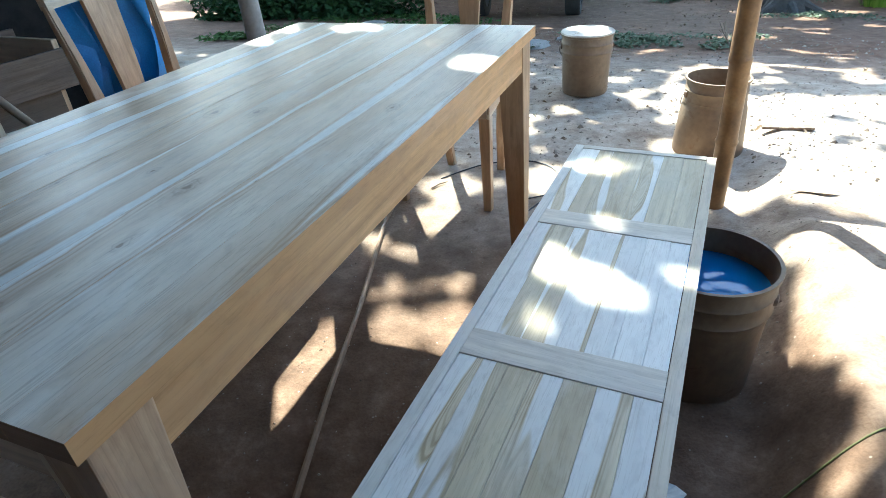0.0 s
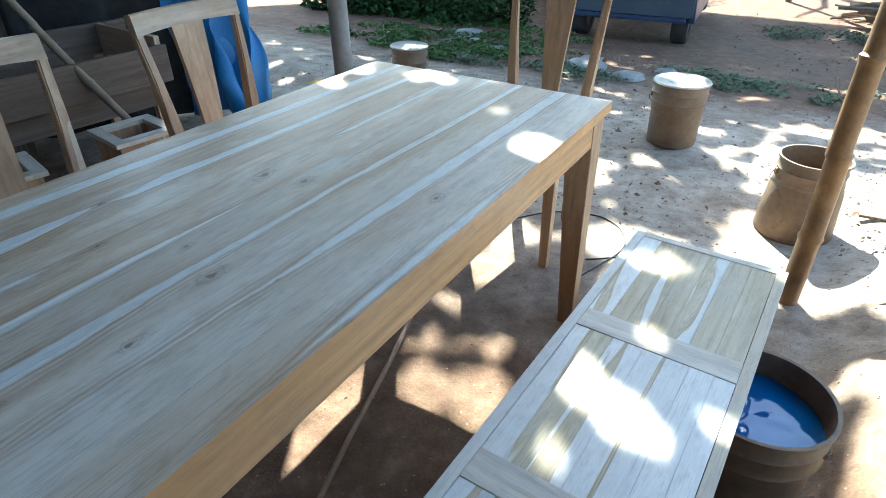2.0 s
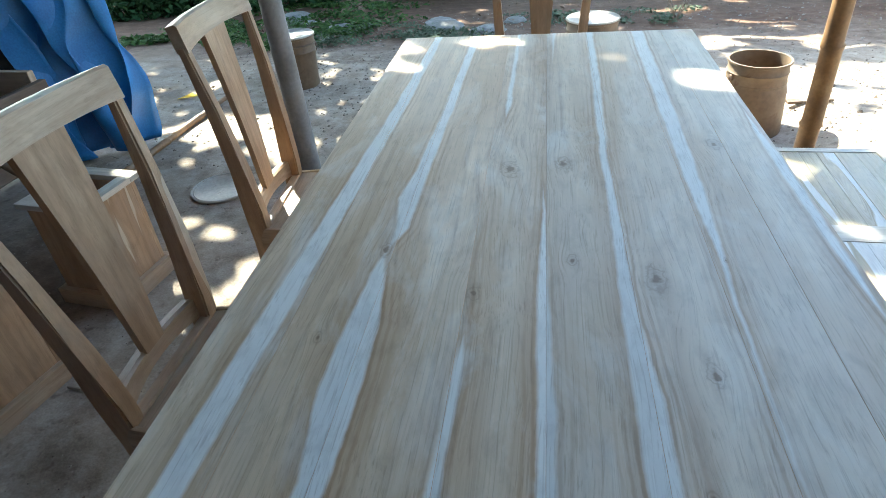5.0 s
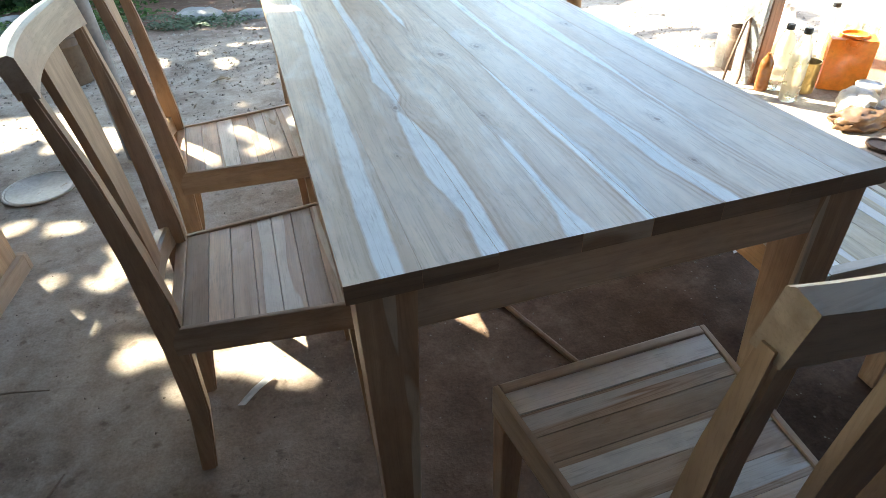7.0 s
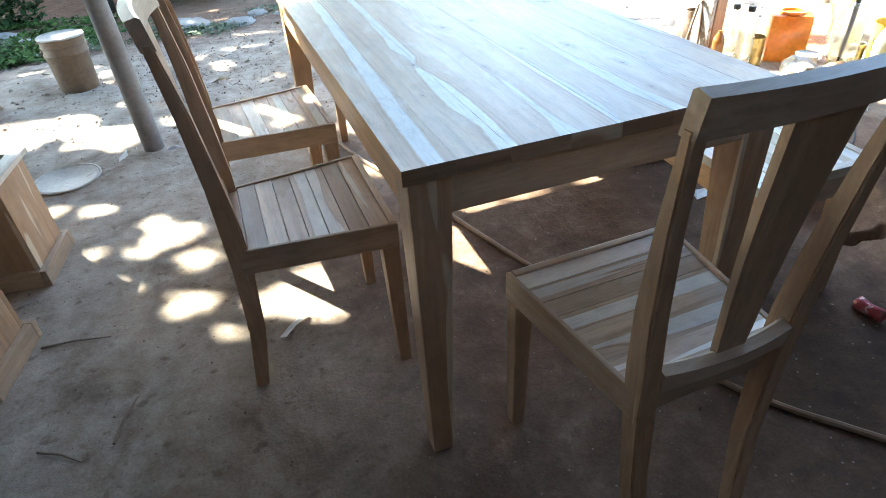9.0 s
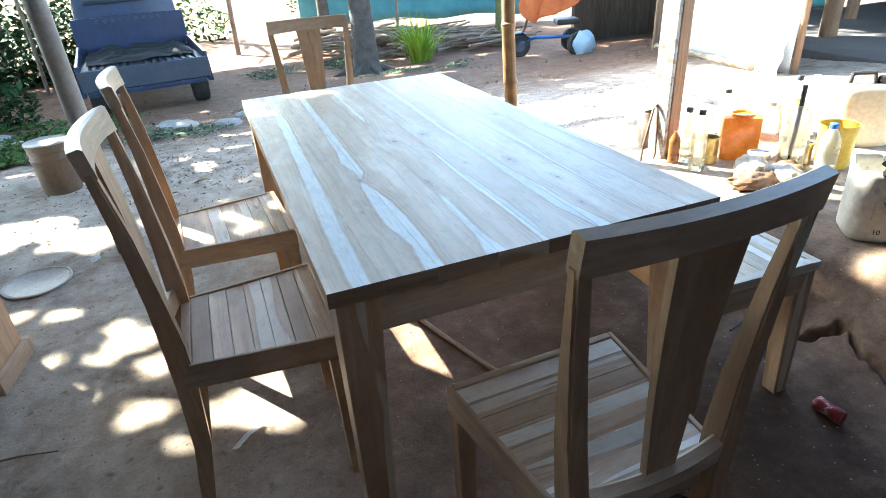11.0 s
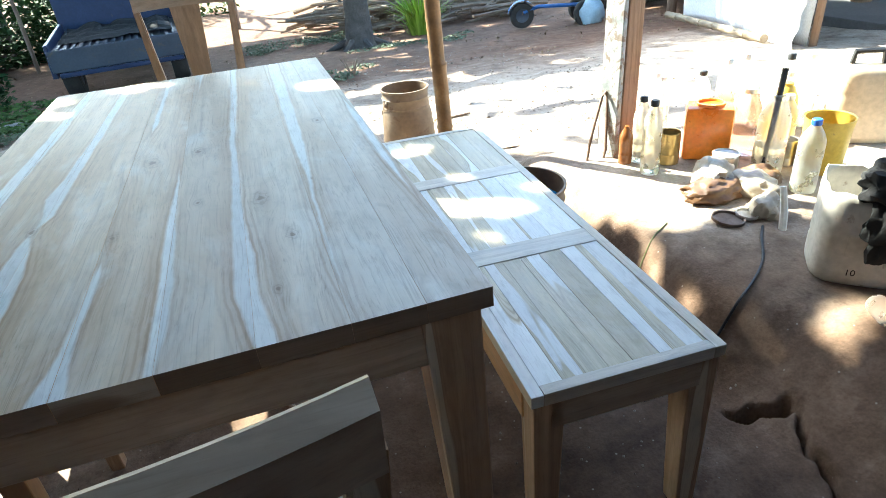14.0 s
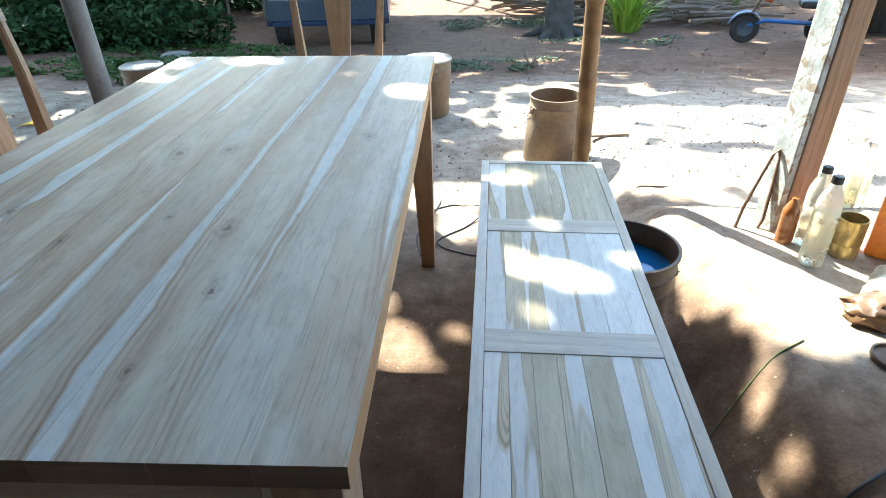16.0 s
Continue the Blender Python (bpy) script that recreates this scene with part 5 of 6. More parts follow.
build_pickup(pose(-0.78, 7.28, ground_z(-0.9, 7.9) + 0.005, 0, 0, 6))

bm = bmesh.new()
for i in range(190):
    u = rng.random()
    x, y = 1.7 + 3.4 * u + rng.uniform(-0.3, 0.3), 10.6 - 0.9 * u + rng.uniform(-0.7, 0.7)
    z = -0.48 + rng.uniform(0.0, 0.42) * (1 - abs(u - 0.4))
    a, l, r = rng.gauss(-0.15, 0.45), rng.uniform(0.4, 1.5), rng.uniform(0.012, 0.04)
    d = Vector((math.cos(a), math.sin(a), rng.uniform(-0.12, 0.18))) * l / 2
    c = Vector((x, y, z))
    tube([c - d, c + Vector((0, 0, 0.03)), c + d], [r, r * 0.9, r * 0.7], 6, bm)
me = bpy.data.meshes.new("woodpile")
bm.to_mesh(me)
bm.free()
me.materials.append(STRAW)
tagged(new("woodpile", me), "heap of dry sticks and broken branches", "woodpile", kind="stuff")

net = part("net_fence", sheet(lambda u, v: Vector((2.2 + 5.2 * u, 14.2 - 2.6 * u + 0.05 * math.sin(16 * u), -0.3 + 1.5 * v + 0.04 * math.sin(20 * u) * (1 - v))), 40, 8), TEAL_NET, smooth=True)
solid(net, 0.01)
tagged(net, "teal net cloth hung as a fence behind the woodpile", "fence")
for x, y, r, h, mat, lab in ((-3.244, 10.595, 0.028, 1.7, STRAW, "thin crooked pole planted beside the shrubs"), (-2.473, 10.193, 0.03, 1.7, STRAW, "thin crooked pole planted near the truck"), (4.95, 9.4, 0.06, 2.2, MOSSY, "mossy green fence pole"), (3.15, 9.7, 0.028, 1.6, STRAW, "thin crooked stick planted in the ground"), (0.55, 12.0, 0.05, 2.0, STRAW, "pale pole leaning in the far yard"), (5.62, 5.95, 0.06, 2.4, OLD_Z, "dark wooden post of the far shed"), (4.63, 2.98, 0.03, 2.2, OLD_Z, "dark pole at the end of the white sheet"), (6.15, 3.9, 0.09, 2.6, OLD_Z, "squared post in the dark building"), (7.4, 4.6, 0.07, 2.6, OLD_Z, "dark post in the far building")):
    z0 = ground_z(x, y)
    pl = part("pole", tube([(x, y, z0 - 0.02), (x + 0.02, y + 0.01, z0 + h / 2), (x + 0.01, y, z0 + h)], [r, r * 0.95, r * 0.9], 10), mat, smooth=True)
    tagged(pl, lab, "pole")


def cloth(name, corners, mat, label, amp=0.05, fold=9.0, n=24, category="cloth"):
    a, b_, c, d = (Vector(p) for p in corners)
    def f(u, v):
        p = a.lerp(b_, u).lerp(d.lerp(c, u), v)
        nrm = (b_ - a).cross(d - a).normalized()
        return p + nrm * amp * (math.sin(fold * u * 3.1 + 2 * v) * 0.5 + noise.noise(Vector((u * fold, v * fold * 0.6, 3))))
    ob = part(name, sheet(f, n, n), mat, smooth=True)
    solid(ob, 0.003)
    return tagged(ob, label, category)


cloth("white_sheet", ((5.25, 5.25, -0.12), (4.62, 3.02, 0.02), (4.62, 3.02, 1.9), (5.25, 5.25, 1.9)), WHITE_TARP, "large bright white plastic sheet hung as a wall", 0.03, 5, category="sheet")
cloth("white_sack", ((4.72, 3.75, -0.02), (4.45, 2.98, 0.02), (4.45, 2.98, 0.62), (4.72, 3.75, 0.62)), WHITE_TARP, "folded white plastic sheet hanging before the wall", 0.05, 7, category="sheet")
bamboo("bamboo_roller", (5.08, 5.3, -0.06), (4.48, 3.3, 0.06), 0.035, "bamboo pole at the foot of the white sheet", BAMBOO_OLD, category="pole")
fl = part("concrete_floor", box(5.4, 12, -1.0, 5.4, -0.12, 0.10, 0.01), CONCRETE)
fl.matrix_world = pose(0, 0, -0.02, 0, 0, 0)
tagged(fl, "dark concrete floor of the neighbouring building", "floor", kind="structure")
rf = part("far_roof", hexa([(4.6, -2, 2.7), (12, -2, 2.7), (12, 8.5, 2.3), (5.4, 8.5, 2.3)], [(4.6, -2, 2.75), (12, -2, 2.75), (12, 8.5, 2.35), (5.4, 8.5, 2.35)], 0), ROOFING)
tagged(rf, "brown roof of the neighbouring open building", "roof", kind="structure")
tagged(part("far_wall", box(11.9, 12.0, -2, 8.5, -0.1, 2.3, 0), BOARD_WALL), "dark board wall of the neighbouring building", "wall", kind="structure")
tagged(part("far_wall_side", box(5.9, 11.9, 8.4, 8.5, -0.5, 2.3, 0), BOARD_WALL), "dark board wall beyond the scooter", "wall", kind="structure")
cloth("blue_cloth", ((6.9, 5.2, 0.2), (7.6, 4.9, 0.2), (7.6, 4.9, 1.2), (6.9, 5.2, 1.2)), TEAL_NET, "pale blue cloth hanging in the dark building", 0.05)
for i in range(4):
    bk = part("brick", box(-0.1, 0.1, -0.05, 0.05, 0, 0.055, 0.005), BRICK)
    bk.matrix_world = pose(4.35 + 0.03 * i, 1.92 + 0.02 * i, ground_z(4.35, 1.92) + 0.058 * i, 0, 0, 30 + 12 * i)
    tagged(bk, "loose orange brick in a small stack", "brick", "bricks")

# three-wheeled cart under an orange cloth
cart = thing("scooter_cart", pose(4.42, 7.15, ground_z(4.42, 7.15) + 0.004, 0, 0, -20), "small blue three-wheeled cart half covered by an orange cloth", "cart")
for x, y in ((-0.22, 0.0), (0.6, 0.25), (0.6, -0.2)):
    whl = part("wheel", lathe([(0.09, -0.04), (0.15, -0.045), (0.165, -0.02), (0.165, 0.02), (0.15, 0.045), (0.09, 0.04)], 28, closed=True), RUBBER, cart, "dusty black tyre", smooth=True)
    whl.matrix_local = pose(x, y, 0.165, 90, 0, 10)
    part("rim", lathe([(0.001, -0.015), (0.05, -0.02), (0.089, -0.03), (0.089, 0.03), (0.05, 0.02), (0.001, 0.015)], 20), TRUCK_GREY, whl, smooth=True)
part("fender", sheet(lambda u, v: Vector((-0.22 + 0.19 * math.cos(math.pi * (0.15 + 0.8 * u)), -0.07 + 0.14 * v, 0.165 + 0.19 * math.sin(math.pi * (0.15 + 0.8 * u)))), 14, 3), BLUE_PAINT, cart, smooth=True)
part("frame", tube([(-0.2, 0, 0.2), (0.0, 0, 0.26), (0.55, 0.05, 0.24)], 0.025, 8), BLUE_PAINT, cart, smooth=True)
part("fork", tube([(-0.22, 0, 0.17), (-0.08, 0, 0.6), (-0.05, 0, 0.75)], 0.02, 8), STEEL, cart, smooth=True)
part("seat", box(0.3, 0.62, -0.14, 0.18, 0.42, 0.5, 0.03), BLACK, cart)
def hung(u, v):
    """A cloth slung over the cart: its upper edge sags, its lower edge hangs in uneven points."""
    drop = 0.20 + 0.16 * math.sin(3.4 * u + 0.6) ** 2 + 0.05 * math.sin(11 * u)
    z = 0.60 - 0.13 * math.sin(math.pi * u) + 0.05 * u - drop * v
    return Vector((4.12 + 0.76 * u + 0.03 * math.sin(21 * u + 3 * v), 7.10 - 0.42 * u - 0.05 * v + 0.045 * math.sin(17 * u + 2 * v), z - 0.02 * noise.noise(Vector((u * 6, v * 5, 2)))))


slung = part("orange_cloth", sheet(hung, 40, 14), ORANGE_CLOTH, smooth=True)
solid(slung, 0.004)
tagged(slung, "faded orange cloth slung over the cart", "cloth")
sack = part("pale_sack", blob((0.17, 0.14, 0.2), 0.25, 31), mottled("pale_blue_plastic", [(0.3, (0.35, 0.5, 0.6)), (0.7, (0.5, 0.64, 0.72))], 5, 0.5), smooth=True)
sack.matrix_world = pose(4.98, 6.72, ground_z(5, 6.7) - 0.005)
tagged(sack, "pale blue plastic sack beside the cart", "sack")

# hedges and plants
def leaves(name, centres, n, size, mat, label, category, kind="stuff", parent=None, flat=False):
    vs, fs = [], []
    for c, rad in centres:
        for _ in range(int(n)):
            while True:
                q = Vector((rng.uniform(-1, 1), rng.uniform(-1, 1), rng.uniform(-1, 1)))
                if q.length < 1:
                    break
            p = Vector(c) + Vector((q.x * rad[0], q.y * rad[1], q.z * rad[2]))
            if p.z < ground_z(p.x, p.y) + 0.01:
                p.z = ground_z(p.x, p.y) + 0.01 + rng.random() * 0.04
            l = size * rng.uniform(0.6, 1.3)
            a = Vector((rng.gauss(0, 1), rng.gauss(0, 1), rng.gauss(-0.2, 0.25 if flat else 0.6))).normalized()
            s = a.cross(Vector((rng.gauss(0, 0.4), rng.gauss(0, 0.4), 1))).normalized() * l * 0.28
            k = len(vs)
            vs += [p - a * l / 2, p + s + Vector((0, 0, l * 0.05)), p + a * l / 2, p - s + Vector((0, 0, l * 0.05))]
            fs.append((k, k + 1, k + 2, k + 3))
    me = bpy.data.meshes.new(name)
    me.from_pydata(vs, [], fs)
    me.materials.append(mat)
    ob = new(name, me)
    ob.parent = parent
    return tagged(ob, label, category, "", kind) if kind else ob


def patches(x0, x1, y0, y1, n, r):
    return [((x, y, ground_z(x, y) + 0.015), (r * rng.uniform(0.6, 1.6), r * rng.uniform(0.5, 1.2), 0.02)) for x, y in ((rng.uniform(x0, x1), rng.uniform(y0, y1)) for _ in range(n))]


leaves("hedge", [((-5.5 + 0.8 * i, 11.2 + rng.uniform(-0.6, 0.6), -0.1), (0.8, 0.7, 0.75)) for i in range(5)] + [((-4.6 + 0.5 * i, 7.6 + 0.5 * i + rng.uniform(-0.3, 0.3), -0.2), (0.5, 0.45, 0.5)) for i in range(3)] + [((-7.5 + 0.8 * i, 9 + rng.uniform(-0.5, 0.5), 0.1), (0.9, 0.7, 0.9)) for i in range(4)] + [((-10 + 1.1 * i, 13.2 + rng.uniform(-0.5, 0.5), 0.5), (1.0, 0.8, 1.5)) for i in range(8)], 1000, 0.15, LEAF_DARK, "dense dark green shrubs along the yard", "hedge")
leaves("hedge", [((-2.6 + 0.8 * i, 14.5 + rng.uniform(-0.5, 0.5), -0.1), (0.9, 0.7, 0.8)) for i in range(4)] + [((3.0 + 1.0 * i, 16 + rng.uniform(-0.5, 0.5), 0.1), (0.9, 0.7, 0.9)) for i in range(5)], 500, 0.15, LEAF, "green shrubs at the far end of the yard", "hedge")
leaves("low_shrubs", [((-4.9 + 0.5 * i, 6.6 + 0.16 * i + rng.uniform(-0.2, 0.2), -0.15), (0.42, 0.36, 0.32)) for i in range(6)] + [((-5.0 + 0.6 * i, 7.9 + rng.uniform(-0.3, 0.3), 0.0), (0.5, 0.4, 0.5)) for i in range(4)], 700, 0.10, LEAF_DARK, "low dark green shrubs in the shade of the trees", "shrubs")
leaves("ground_cover", patches(-3.6, -1.0, 4.9, 7.2, 34, 0.30) + patches(-3.5, -1.4, 4.4, 5.4, 6, 0.2), 130, 0.06, LEAF, "low creeping green weeds", "weeds", flat=True)
leaves("ground_cover", patches(0.2, 1.7, 5.1, 5.8, 16, 0.16) + patches(2.0, 3.6, 7.2, 7.8, 10, 0.22) + patches(0.6, 2.6, 9.0, 10.0, 26, 0.3) + patches(-2.1, -1.2, 5.2, 5.7, 5, 0.14) + patches(-1.5, -0.1, 4.3, 5.3, 16, 0.2), 110, 0.04, GRASS, "short grey-green grass patches", "grass", flat=True)
leaves("leaf_litter", patches(-3, 6.5, 4.6, 10.5, 240, 0.3) + patches(-1.5, 2.5, 2.4, 4.6, 24, 0.5), 8, 0.034, DRY_LEAF, "scattered dry leaves on the yard", "leaves", flat=True)
# tussock with long bright blades
tuft = thing("grass_tussock", pose(3.2, 8.75, ground_z(3.2, 8.75)), "bright green tussock of long blades", "plant")
vs, fs = [], []
for i in range(240):
    a, l, r = rng.uniform(0, 6.28), rng.uniform(0.25, 0.85), rng.uniform(0, 0.18)
    o = Vector((r * math.cos(a), r * math.sin(a), 0))
    d, w2 = Vector((math.cos(a), math.sin(a), 0)), rng.uniform(0.008, 0.018)
    s = Vector((-d.y, d.x, 0)) * w2
    k = len(vs)
    bend = rng.uniform(0.1, 1.1)
    for q, f in ((0, 1), (0.5, 0.9), (1, 0.05)):
        c = o + d * bend * l * q * q + Vector((0, 0, l * (q - 0.25 * bend * q * q)))
        vs += [c - s * f, c + s * f]
    fs += [(k, k + 1, k + 3, k + 2), (k + 2, k + 3, k + 5, k + 4)]
me = bpy.data.meshes.new("tuft")
me.from_pydata(vs, [], fs)
me.materials.append(BLADE)
new("tuft", me).parent = tuft
leaves("undergrowth", [((3.25, 8.8, -0.42), (0.6, 0.45, 0.22)), ((3.75, 8.7, -0.46), (0.45, 0.35, 0.14))], 600, 0.07, LEAF, "", "", kind="", parent=tuft)
# a white-flowering dry weed in the yard
weed = part("dry_weed", bmesh.new(), STRAW)
bm = bmesh.new()
for i in range(14):
    a = rng.uniform(0, 6.28)
    tube([(0, 0, 0), (0.05 * math.cos(a), 0.05 * math.sin(a), 0.09), (0.10 * math.cos(a), 0.1 * math.sin(a), rng.uniform(0.12, 0.2))], [0.003, 0.0025, 0.002], 5, bm)
bm.to_mesh(weed.data)
bm.free()
weed.matrix_world = pose(1.50, 5.2, ground_z(1.5, 5.2))
tagged(weed, "small dry pale weed standing in the yard", "weed")

# gravel
vs, fs = [], []
for i in range(7600):
    k = rng.random()
    x, y = (rng.uniform(-2.2, 3.4), rng.uniform(2.2, 6.0)) if k < 0.48 else (rng.gauss(-0.35, 0.4), rng.gauss(3.4, 0.5)) if k < 0.58 else (rng.uniform(-1.6, 1.6), rng.uniform(-0.8, 2.2)) if k < 0.86 else (rng.uniform(1.6, 3.2), rng.uniform(1.4, 3.6))
    r = rng.uniform(0.003, 0.012) * (1.8 if rng.random() < 0.08 and y > 2.4 else 1) * (0.5 if y < 2.2 else 1)
    z = ground_z(x, y)
    k = len(vs)
    vs += [(x + r * math.cos(a) * rng.uniform(0.7, 1.3), y + r * math.sin(a) * rng.uniform(0.7, 1.3), z - 0.002) for a in (0.3, 1.9, 3.4, 4.9)] + [(x + rng.uniform(-0.3, 0.3) * r, y, z + r * rng.uniform(0.5, 0.9))]
    fs += [(k, k + 1, k + 4), (k + 1, k + 2, k + 4), (k + 2, k + 3, k + 4), (k + 3, k, k + 4)]
me = bpy.data.meshes.new("gravel")
me.from_pydata(vs, [], fs)
me.materials.append(PEBBLE)
tagged(new("gravel", me), "loose small stones and crumbs of soil", "gravel", kind="stuff")

# ---- trees: trunks in the yard, crowns that dapple the sun ----
SPOTS = [  # gaps in the leaves: the lit place x, y, z and its half-widths
    (1.06, 1.37, 0.445, 0.05, 0.075), (1.14, 1.05, 0.445, 0.045, 0.035), (1.045, 0.86, 0.445, 0.04, 0.06), (1.10, 0.83, 0.445, 0.05, 0.045), (1.16, 0.795, 0.445, 0.05, 0.032), (1.21, 0.77, 0.445, 0.03, 0.022), (1.285, 0.86, 0.445, 0.018, 0.03), (1.766, 0.916, 0.12, 0.05, 0.03),
    (0.245, 1.53, 0.76, 0.11, 0.04), (0.05, 1.31, 0.76, 0.03, 0.045), (0.57, 1.38, 0.76, 0.022, 0.025), (0.75, 1.20, 0.76, 0.05, 0.07), (1.635, 0.536, 0.13, 0.05, 0.04), (0.59, 0.985, 0, 0.06, 0.035), (0.74, 0.975, 0, 0.06, 0.03), (0.415, 0.66, 0, 0.05, 0.08), (1.08, 0.965, 0, 0.06, 0.03),
    (0.366, 0.714, 0, 0.05, 0.11), (0.345, 0.92, 0, 0.045, 0.07), (0.51, 1.05, 0, 0.07, 0.08), (0.653, 1.06, 0, 0.06, 0.07), (0.65, 1.32, 0, 0.05, 0.05), (0.108, 1.09, 0, 0.05, 0.05),
    (0.35, 1.99, 0, 0.14, 0.12), (0.396, 1.72, 0, 0.12, 0.11), (0.45, 1.45, 0, 0.06, 0.05), (0.85, 2.15, 0, 0.24, 0.18), (0.9, 1.8, 0, 0.08, 0.1),
    (-0.665, 1.25, 0, 0.07, 0.07), (-0.555, 1.31, 0, 0.08, 0.07), (-0.51, 1.10, 0, 0.06, 0.07), (-0.53, 0.84, 0, 0.09, 0.05), (-0.22, 0.75, 0, 0.14, 0.08), (-0.12, 0.83, 0, 0.09, 0.07), (-0.88, 1.64, 0, 0.08, 0.05),
    (-1.3, 2.7, 0, 0.35, 0.2), (-0.9, 2.45, 0, 0.2, 0.12), (0.41, 0.72, 0, 0.06, 0.08), (-0.28, 1.12, 0.45, 0.06, 0.07), (-0.12, 1.28, 0.45, 0.06, 0.05), (-0.10, 1.10, 0.45, 0.03, 0.04), (2.10, 0.42, 0.4, 0.16, 0.14), (2.3, 1.05, 0.3, 0.35, 0.3), (2.0, 1.35, 0.25, 0.2, 0.25), (2.6, 1.5, 0.2, 0.5, 0.5), (1.85, 1.1, 0.2, 0.2, 0.3), (2.9, 1.1, 0.3, 0.3, 0.3)]
SPOTS += [(0.41, 0.64, 0, 0.05, 0.04), (0.33, 0.97, 0, 0.04, 0.05), (0.75, 1.10, 0, 0.05, 0.05), (0.46, 1.21, 0, 0.05, 0.04), (0.19, 1.50, 0, 0.07, 0.05), (0.31, 1.45, 0, 0.06, 0.05), (0.52, 1.25, 0, 0.04, 0.04), (0.66, 1.04, 0, 0.06, 0.04),
          (-0.655, 1.44, 0, 0.06, 0.05), (-0.866, 1.29, 0, 0.05, 0.04), (-0.134, 0.65, 0, 0.07, 0.05), (-1.03, 1.41, 0, 0.05, 0.05), (-1.07, 1.70, 0, 0.07, 0.05), (-0.75, 1.05, 0, 0.035, 0.035), (-0.57, 0.90, 0, 0.04, 0.04), (0.43, 0.83, 0, 0.05, 0.05), (0.70, 0.87, 0, 0.04, 0.035), (1.05, 1.03, 0, 0.06, 0.05), (0.80, 1.0, 0, 0.04, 0.05), (0.91, 1.86, 0, 0.12, 0.10),
          (1.85, 2.25, 0.05, 0.32, 0.22), (1.62, 1.60, 0.1, 0.10, 0.08), (1.67, 1.24, 0.1, 0.08, 0.07), (1.60, 1.13, 0.08, 0.06, 0.04), (1.69, 1.06, 0.1, 0.07, 0.04), (1.74, 0.92, 0.12, 0.06, 0.05), (1.64, 0.70, 0.12, 0.06, 0.05), (1.786, 0.951, 0.13, 0.05, 0.04), (1.685, 0.755, 0.13, 0.05, 0.04), (1.874, 0.976, 0.13, 0.05, 0.04), (1.788, 0.971, 0.13, 0.05, 0.04), (1.644, 0.722, 0.13, 0.05, 0.04), (1.721, 1.348, 0.13, 0.05, 0.04), (1.71, 1.163, 0.13, 0.05, 0.04)]
flecks = []
for x, y, z, r, s in SPOTS:
    if z == 0 and y < 1.9:
        for _ in range(4 if x > 0 else 2):
            a, k = rng.uniform(0, 6.28), rng.uniform(2.0, 3.2)
            flecks.append((x + k * (r + 0.02) * math.cos(a), y + k * (s + 0.02) * math.sin(a), 0, rng.uniform(0.005, 0.02), rng.uniform(0.005, 0.02)))
SPOTS = [(x - SUN_AZ.x * z / SUN_TAN, y - SUN_AZ.y * z / SUN_TAN, r + 0.022, s + 0.022) for x, y, z, r, s in SPOTS + flecks]


def sunlit(x, y):
    for a, b_, r, s in SPOTS:
        if ((x - a) / r) ** 2 + ((y - b_) / s) ** 2 < 1:
            return True
    n = noise.fractal(Vector((x * 1.7, y * 2.6, 2.0)), 1.0, 2.0, 3)
    if x > 1.78 and y > 0.0:
        return n > (0.22 if y < 0.35 else -0.05 if y < 0.75 else -0.42) if y < 3.6 else n > 0.28
    if x > 2.2 and y > -0.4:
        return n > -0.3
    if y < 0.18:
        return False
    if y < 2.0:
        return n > (0.0 if x > 1.66 and y > 0.4 else 0.5) if x > 1.3 else False
    if x < 1.1:
        n = 0.5 * n + 0.9 * noise.fractal(Vector((x * 5.5, y * 7, 6.0)), 1.0, 2.0, 2)
    if y < 4.3:
        return n > (-0.28 if x > 1.1 else 0.08 if x > 0.5 else 0.3 if x > -0.8 else 0.2)
    return n > (0.32 if x > 1.5 else 0.38 if x > -0.6 else 0.75)


TRUNKS = [((-4.6, 8.9), 0.16, "broad shade tree with a dense leafy crown"), ((-6.6, 11.6), 0.18, "broad shade tree behind the shrubs"), ((-3.4, 12.4), 0.10, "slender shade tree among the shrubs"), ((-1.2, 16.5), 0.15, "tall shade tree at the far end of the yard"), ((-8.2, 8.0), 0.17, "broad shade tree at the yard's edge"), ((2.15, 8.25), 0.17, "grey-barked tree with spreading roots beside the woodpile"), ((2.6, 13.5), 0.13, "tall tree beside the teal fence")]
crowns = [([], []) for _ in TRUNKS]


def put_leaf(p, k, l):
    vs, fs = crowns[k]
    a = Vector((rng.gauss(0, 1), rng.gauss(0, 1), rng.gauss(0, 0.6))).normalized()
    nrm = (Vector((-0.55, 0.835, 0.88)) + Vector((rng.gauss(0, 0.45), rng.gauss(0, 0.45), rng.gauss(0, 0.45)))).normalized()
    s = a.cross(nrm).normalized() * l * 0.34
    n0 = len(vs)
    vs += [p - a * l / 2, p + s, p + a * l / 2, p - s]
    fs.append((n0, n0 + 1, n0 + 2, n0 + 3))


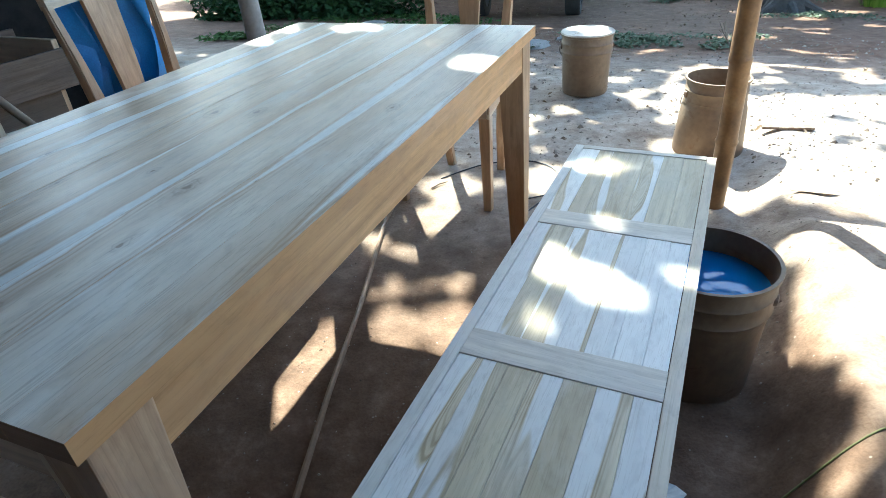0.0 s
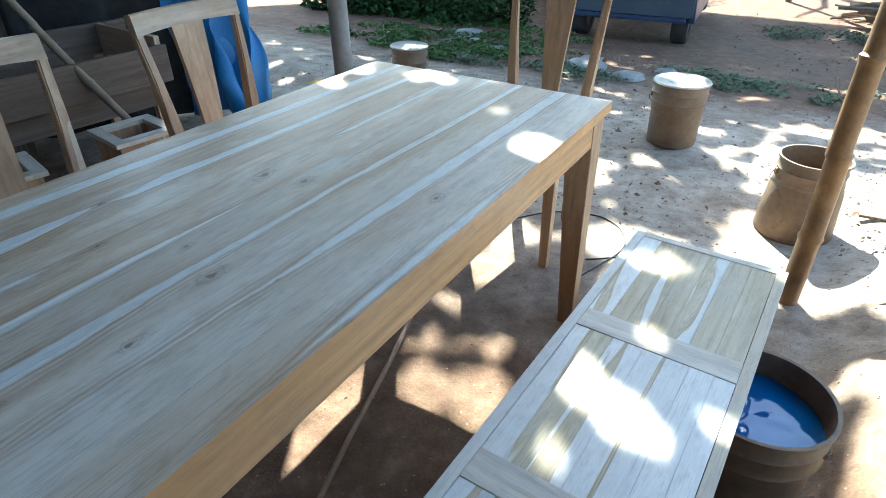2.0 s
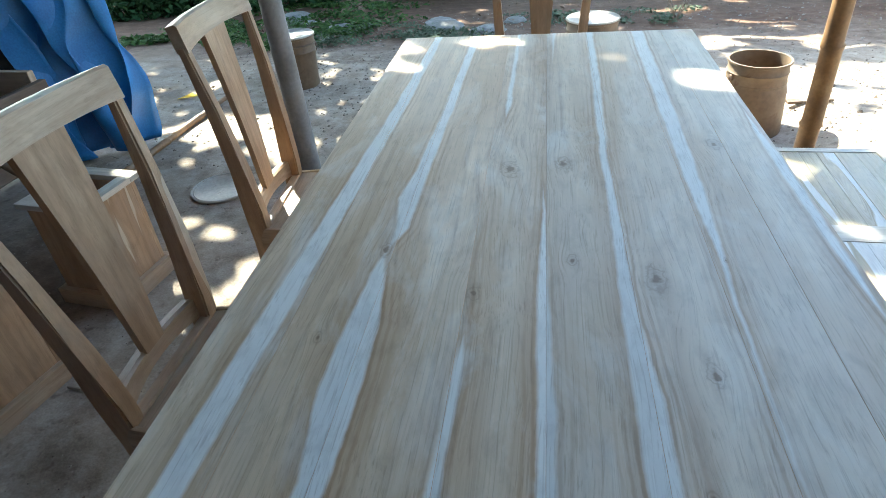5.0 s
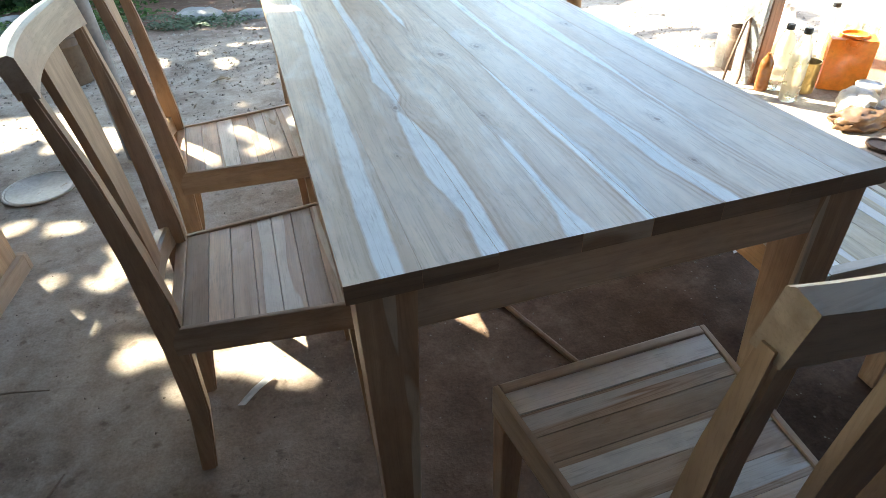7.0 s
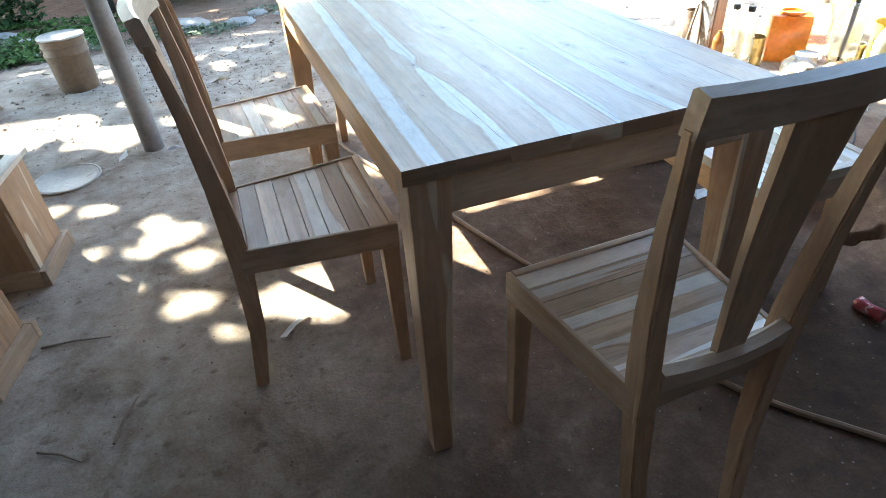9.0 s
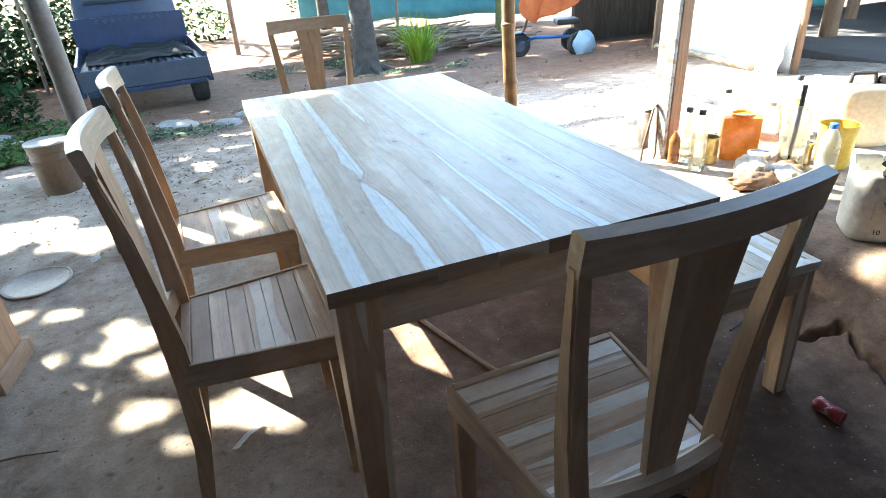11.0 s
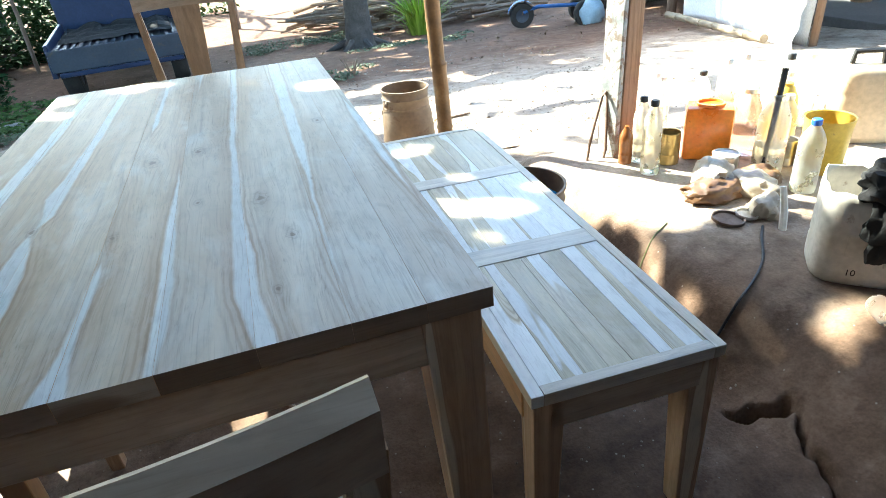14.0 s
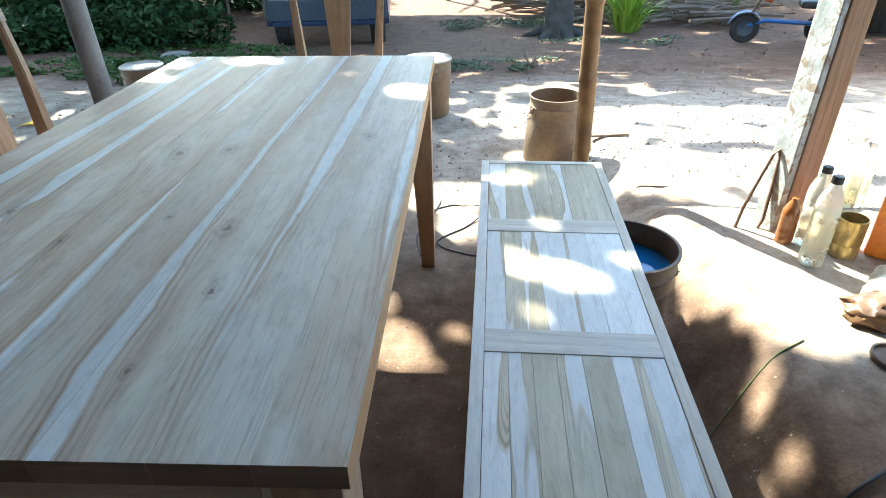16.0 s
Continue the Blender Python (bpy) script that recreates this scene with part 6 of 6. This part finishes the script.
for _ in range(310000):
    x, y = rng.uniform(-5.8, 6.6), rng.uniform(-2.7, 10.8)
    if x < -4.3 and y < 3.0:
        continue
    if x > 3.6 and y < 4.3:
        continue
    if sunlit(x, y):
        continue
    z = rng.uniform(3.6, 4.7)
    p = Vector((x + SUN_AZ.x * z / SUN_TAN, y + SUN_AZ.y * z / SUN_TAN, z))
    k = min(range(5), key=lambda i: (p.x - TRUNKS[i][0][0]) ** 2 + (p.y - TRUNKS[i][0][1]) ** 2)
    put_leaf(p, k, rng.uniform(0.08, 0.15))
for k, n in ((5, 2600), (6, 2200)):
    (cx, cy), r, _ = TRUNKS[k]
    for _ in range(n):
        put_leaf(Vector((cx - 0.9 + rng.gauss(0, 0.9), cy + 2.2 + rng.gauss(0, 0.9), 4.6 + abs(rng.gauss(0, 0.8)))), k, rng.uniform(0.14, 0.24))
for k, ((x, y), r, lab) in enumerate(TRUNKS):
    z0 = ground_z(x, y)
    tr = thing("tree", pose(x, y, z0), lab, "tree", "trees")
    bm = bmesh.new()
    tube([(0, 0, -0.08), (0.01, 0, 0.12), (0.02, 0.01, 0.5), (0.0, 0.03, 1.6), (0.06, 0.0, 3.2), (0.0, 0.05, 4.7)], [r * 1.7, r * 1.2, r, r * 0.9, r * 0.75, r * 0.4], 18, bm)
    for i in range(6):
        a = i * 1.05 + k
        tube([(0.3 * r * math.cos(a), 0.3 * r * math.sin(a), 0.16), (1.7 * r * math.cos(a), 1.7 * r * math.sin(a), 0.05), (3.0 * r * math.cos(a), 3.0 * r * math.sin(a), -0.03)], [r * 0.4, r * 0.28, r * 0.1], 8, bm)
    part("trunk", bm, BARK, tr, smooth=True)
    for i in range(5):
        a = i * 1.26 + 0.5 * k
        part("limb", tube([(0.0, 0.0, 3.0 + 0.25 * i), (0.7 * math.cos(a), 0.7 * math.sin(a), 4.0 + 0.2 * i), (1.7 * math.cos(a), 1.7 * math.sin(a), 4.7 + 0.1 * i)], [r * 0.45, r * 0.3, r * 0.12], 8), BARK, tr, smooth=True)
    me = bpy.data.meshes.new("crown")
    me.from_pydata([v - Vector((x, y, z0)) for v in crowns[k][0]], [], crowns[k][1])
    me.materials.append(LEAF_DARK)
    new("crown", me).parent = tr
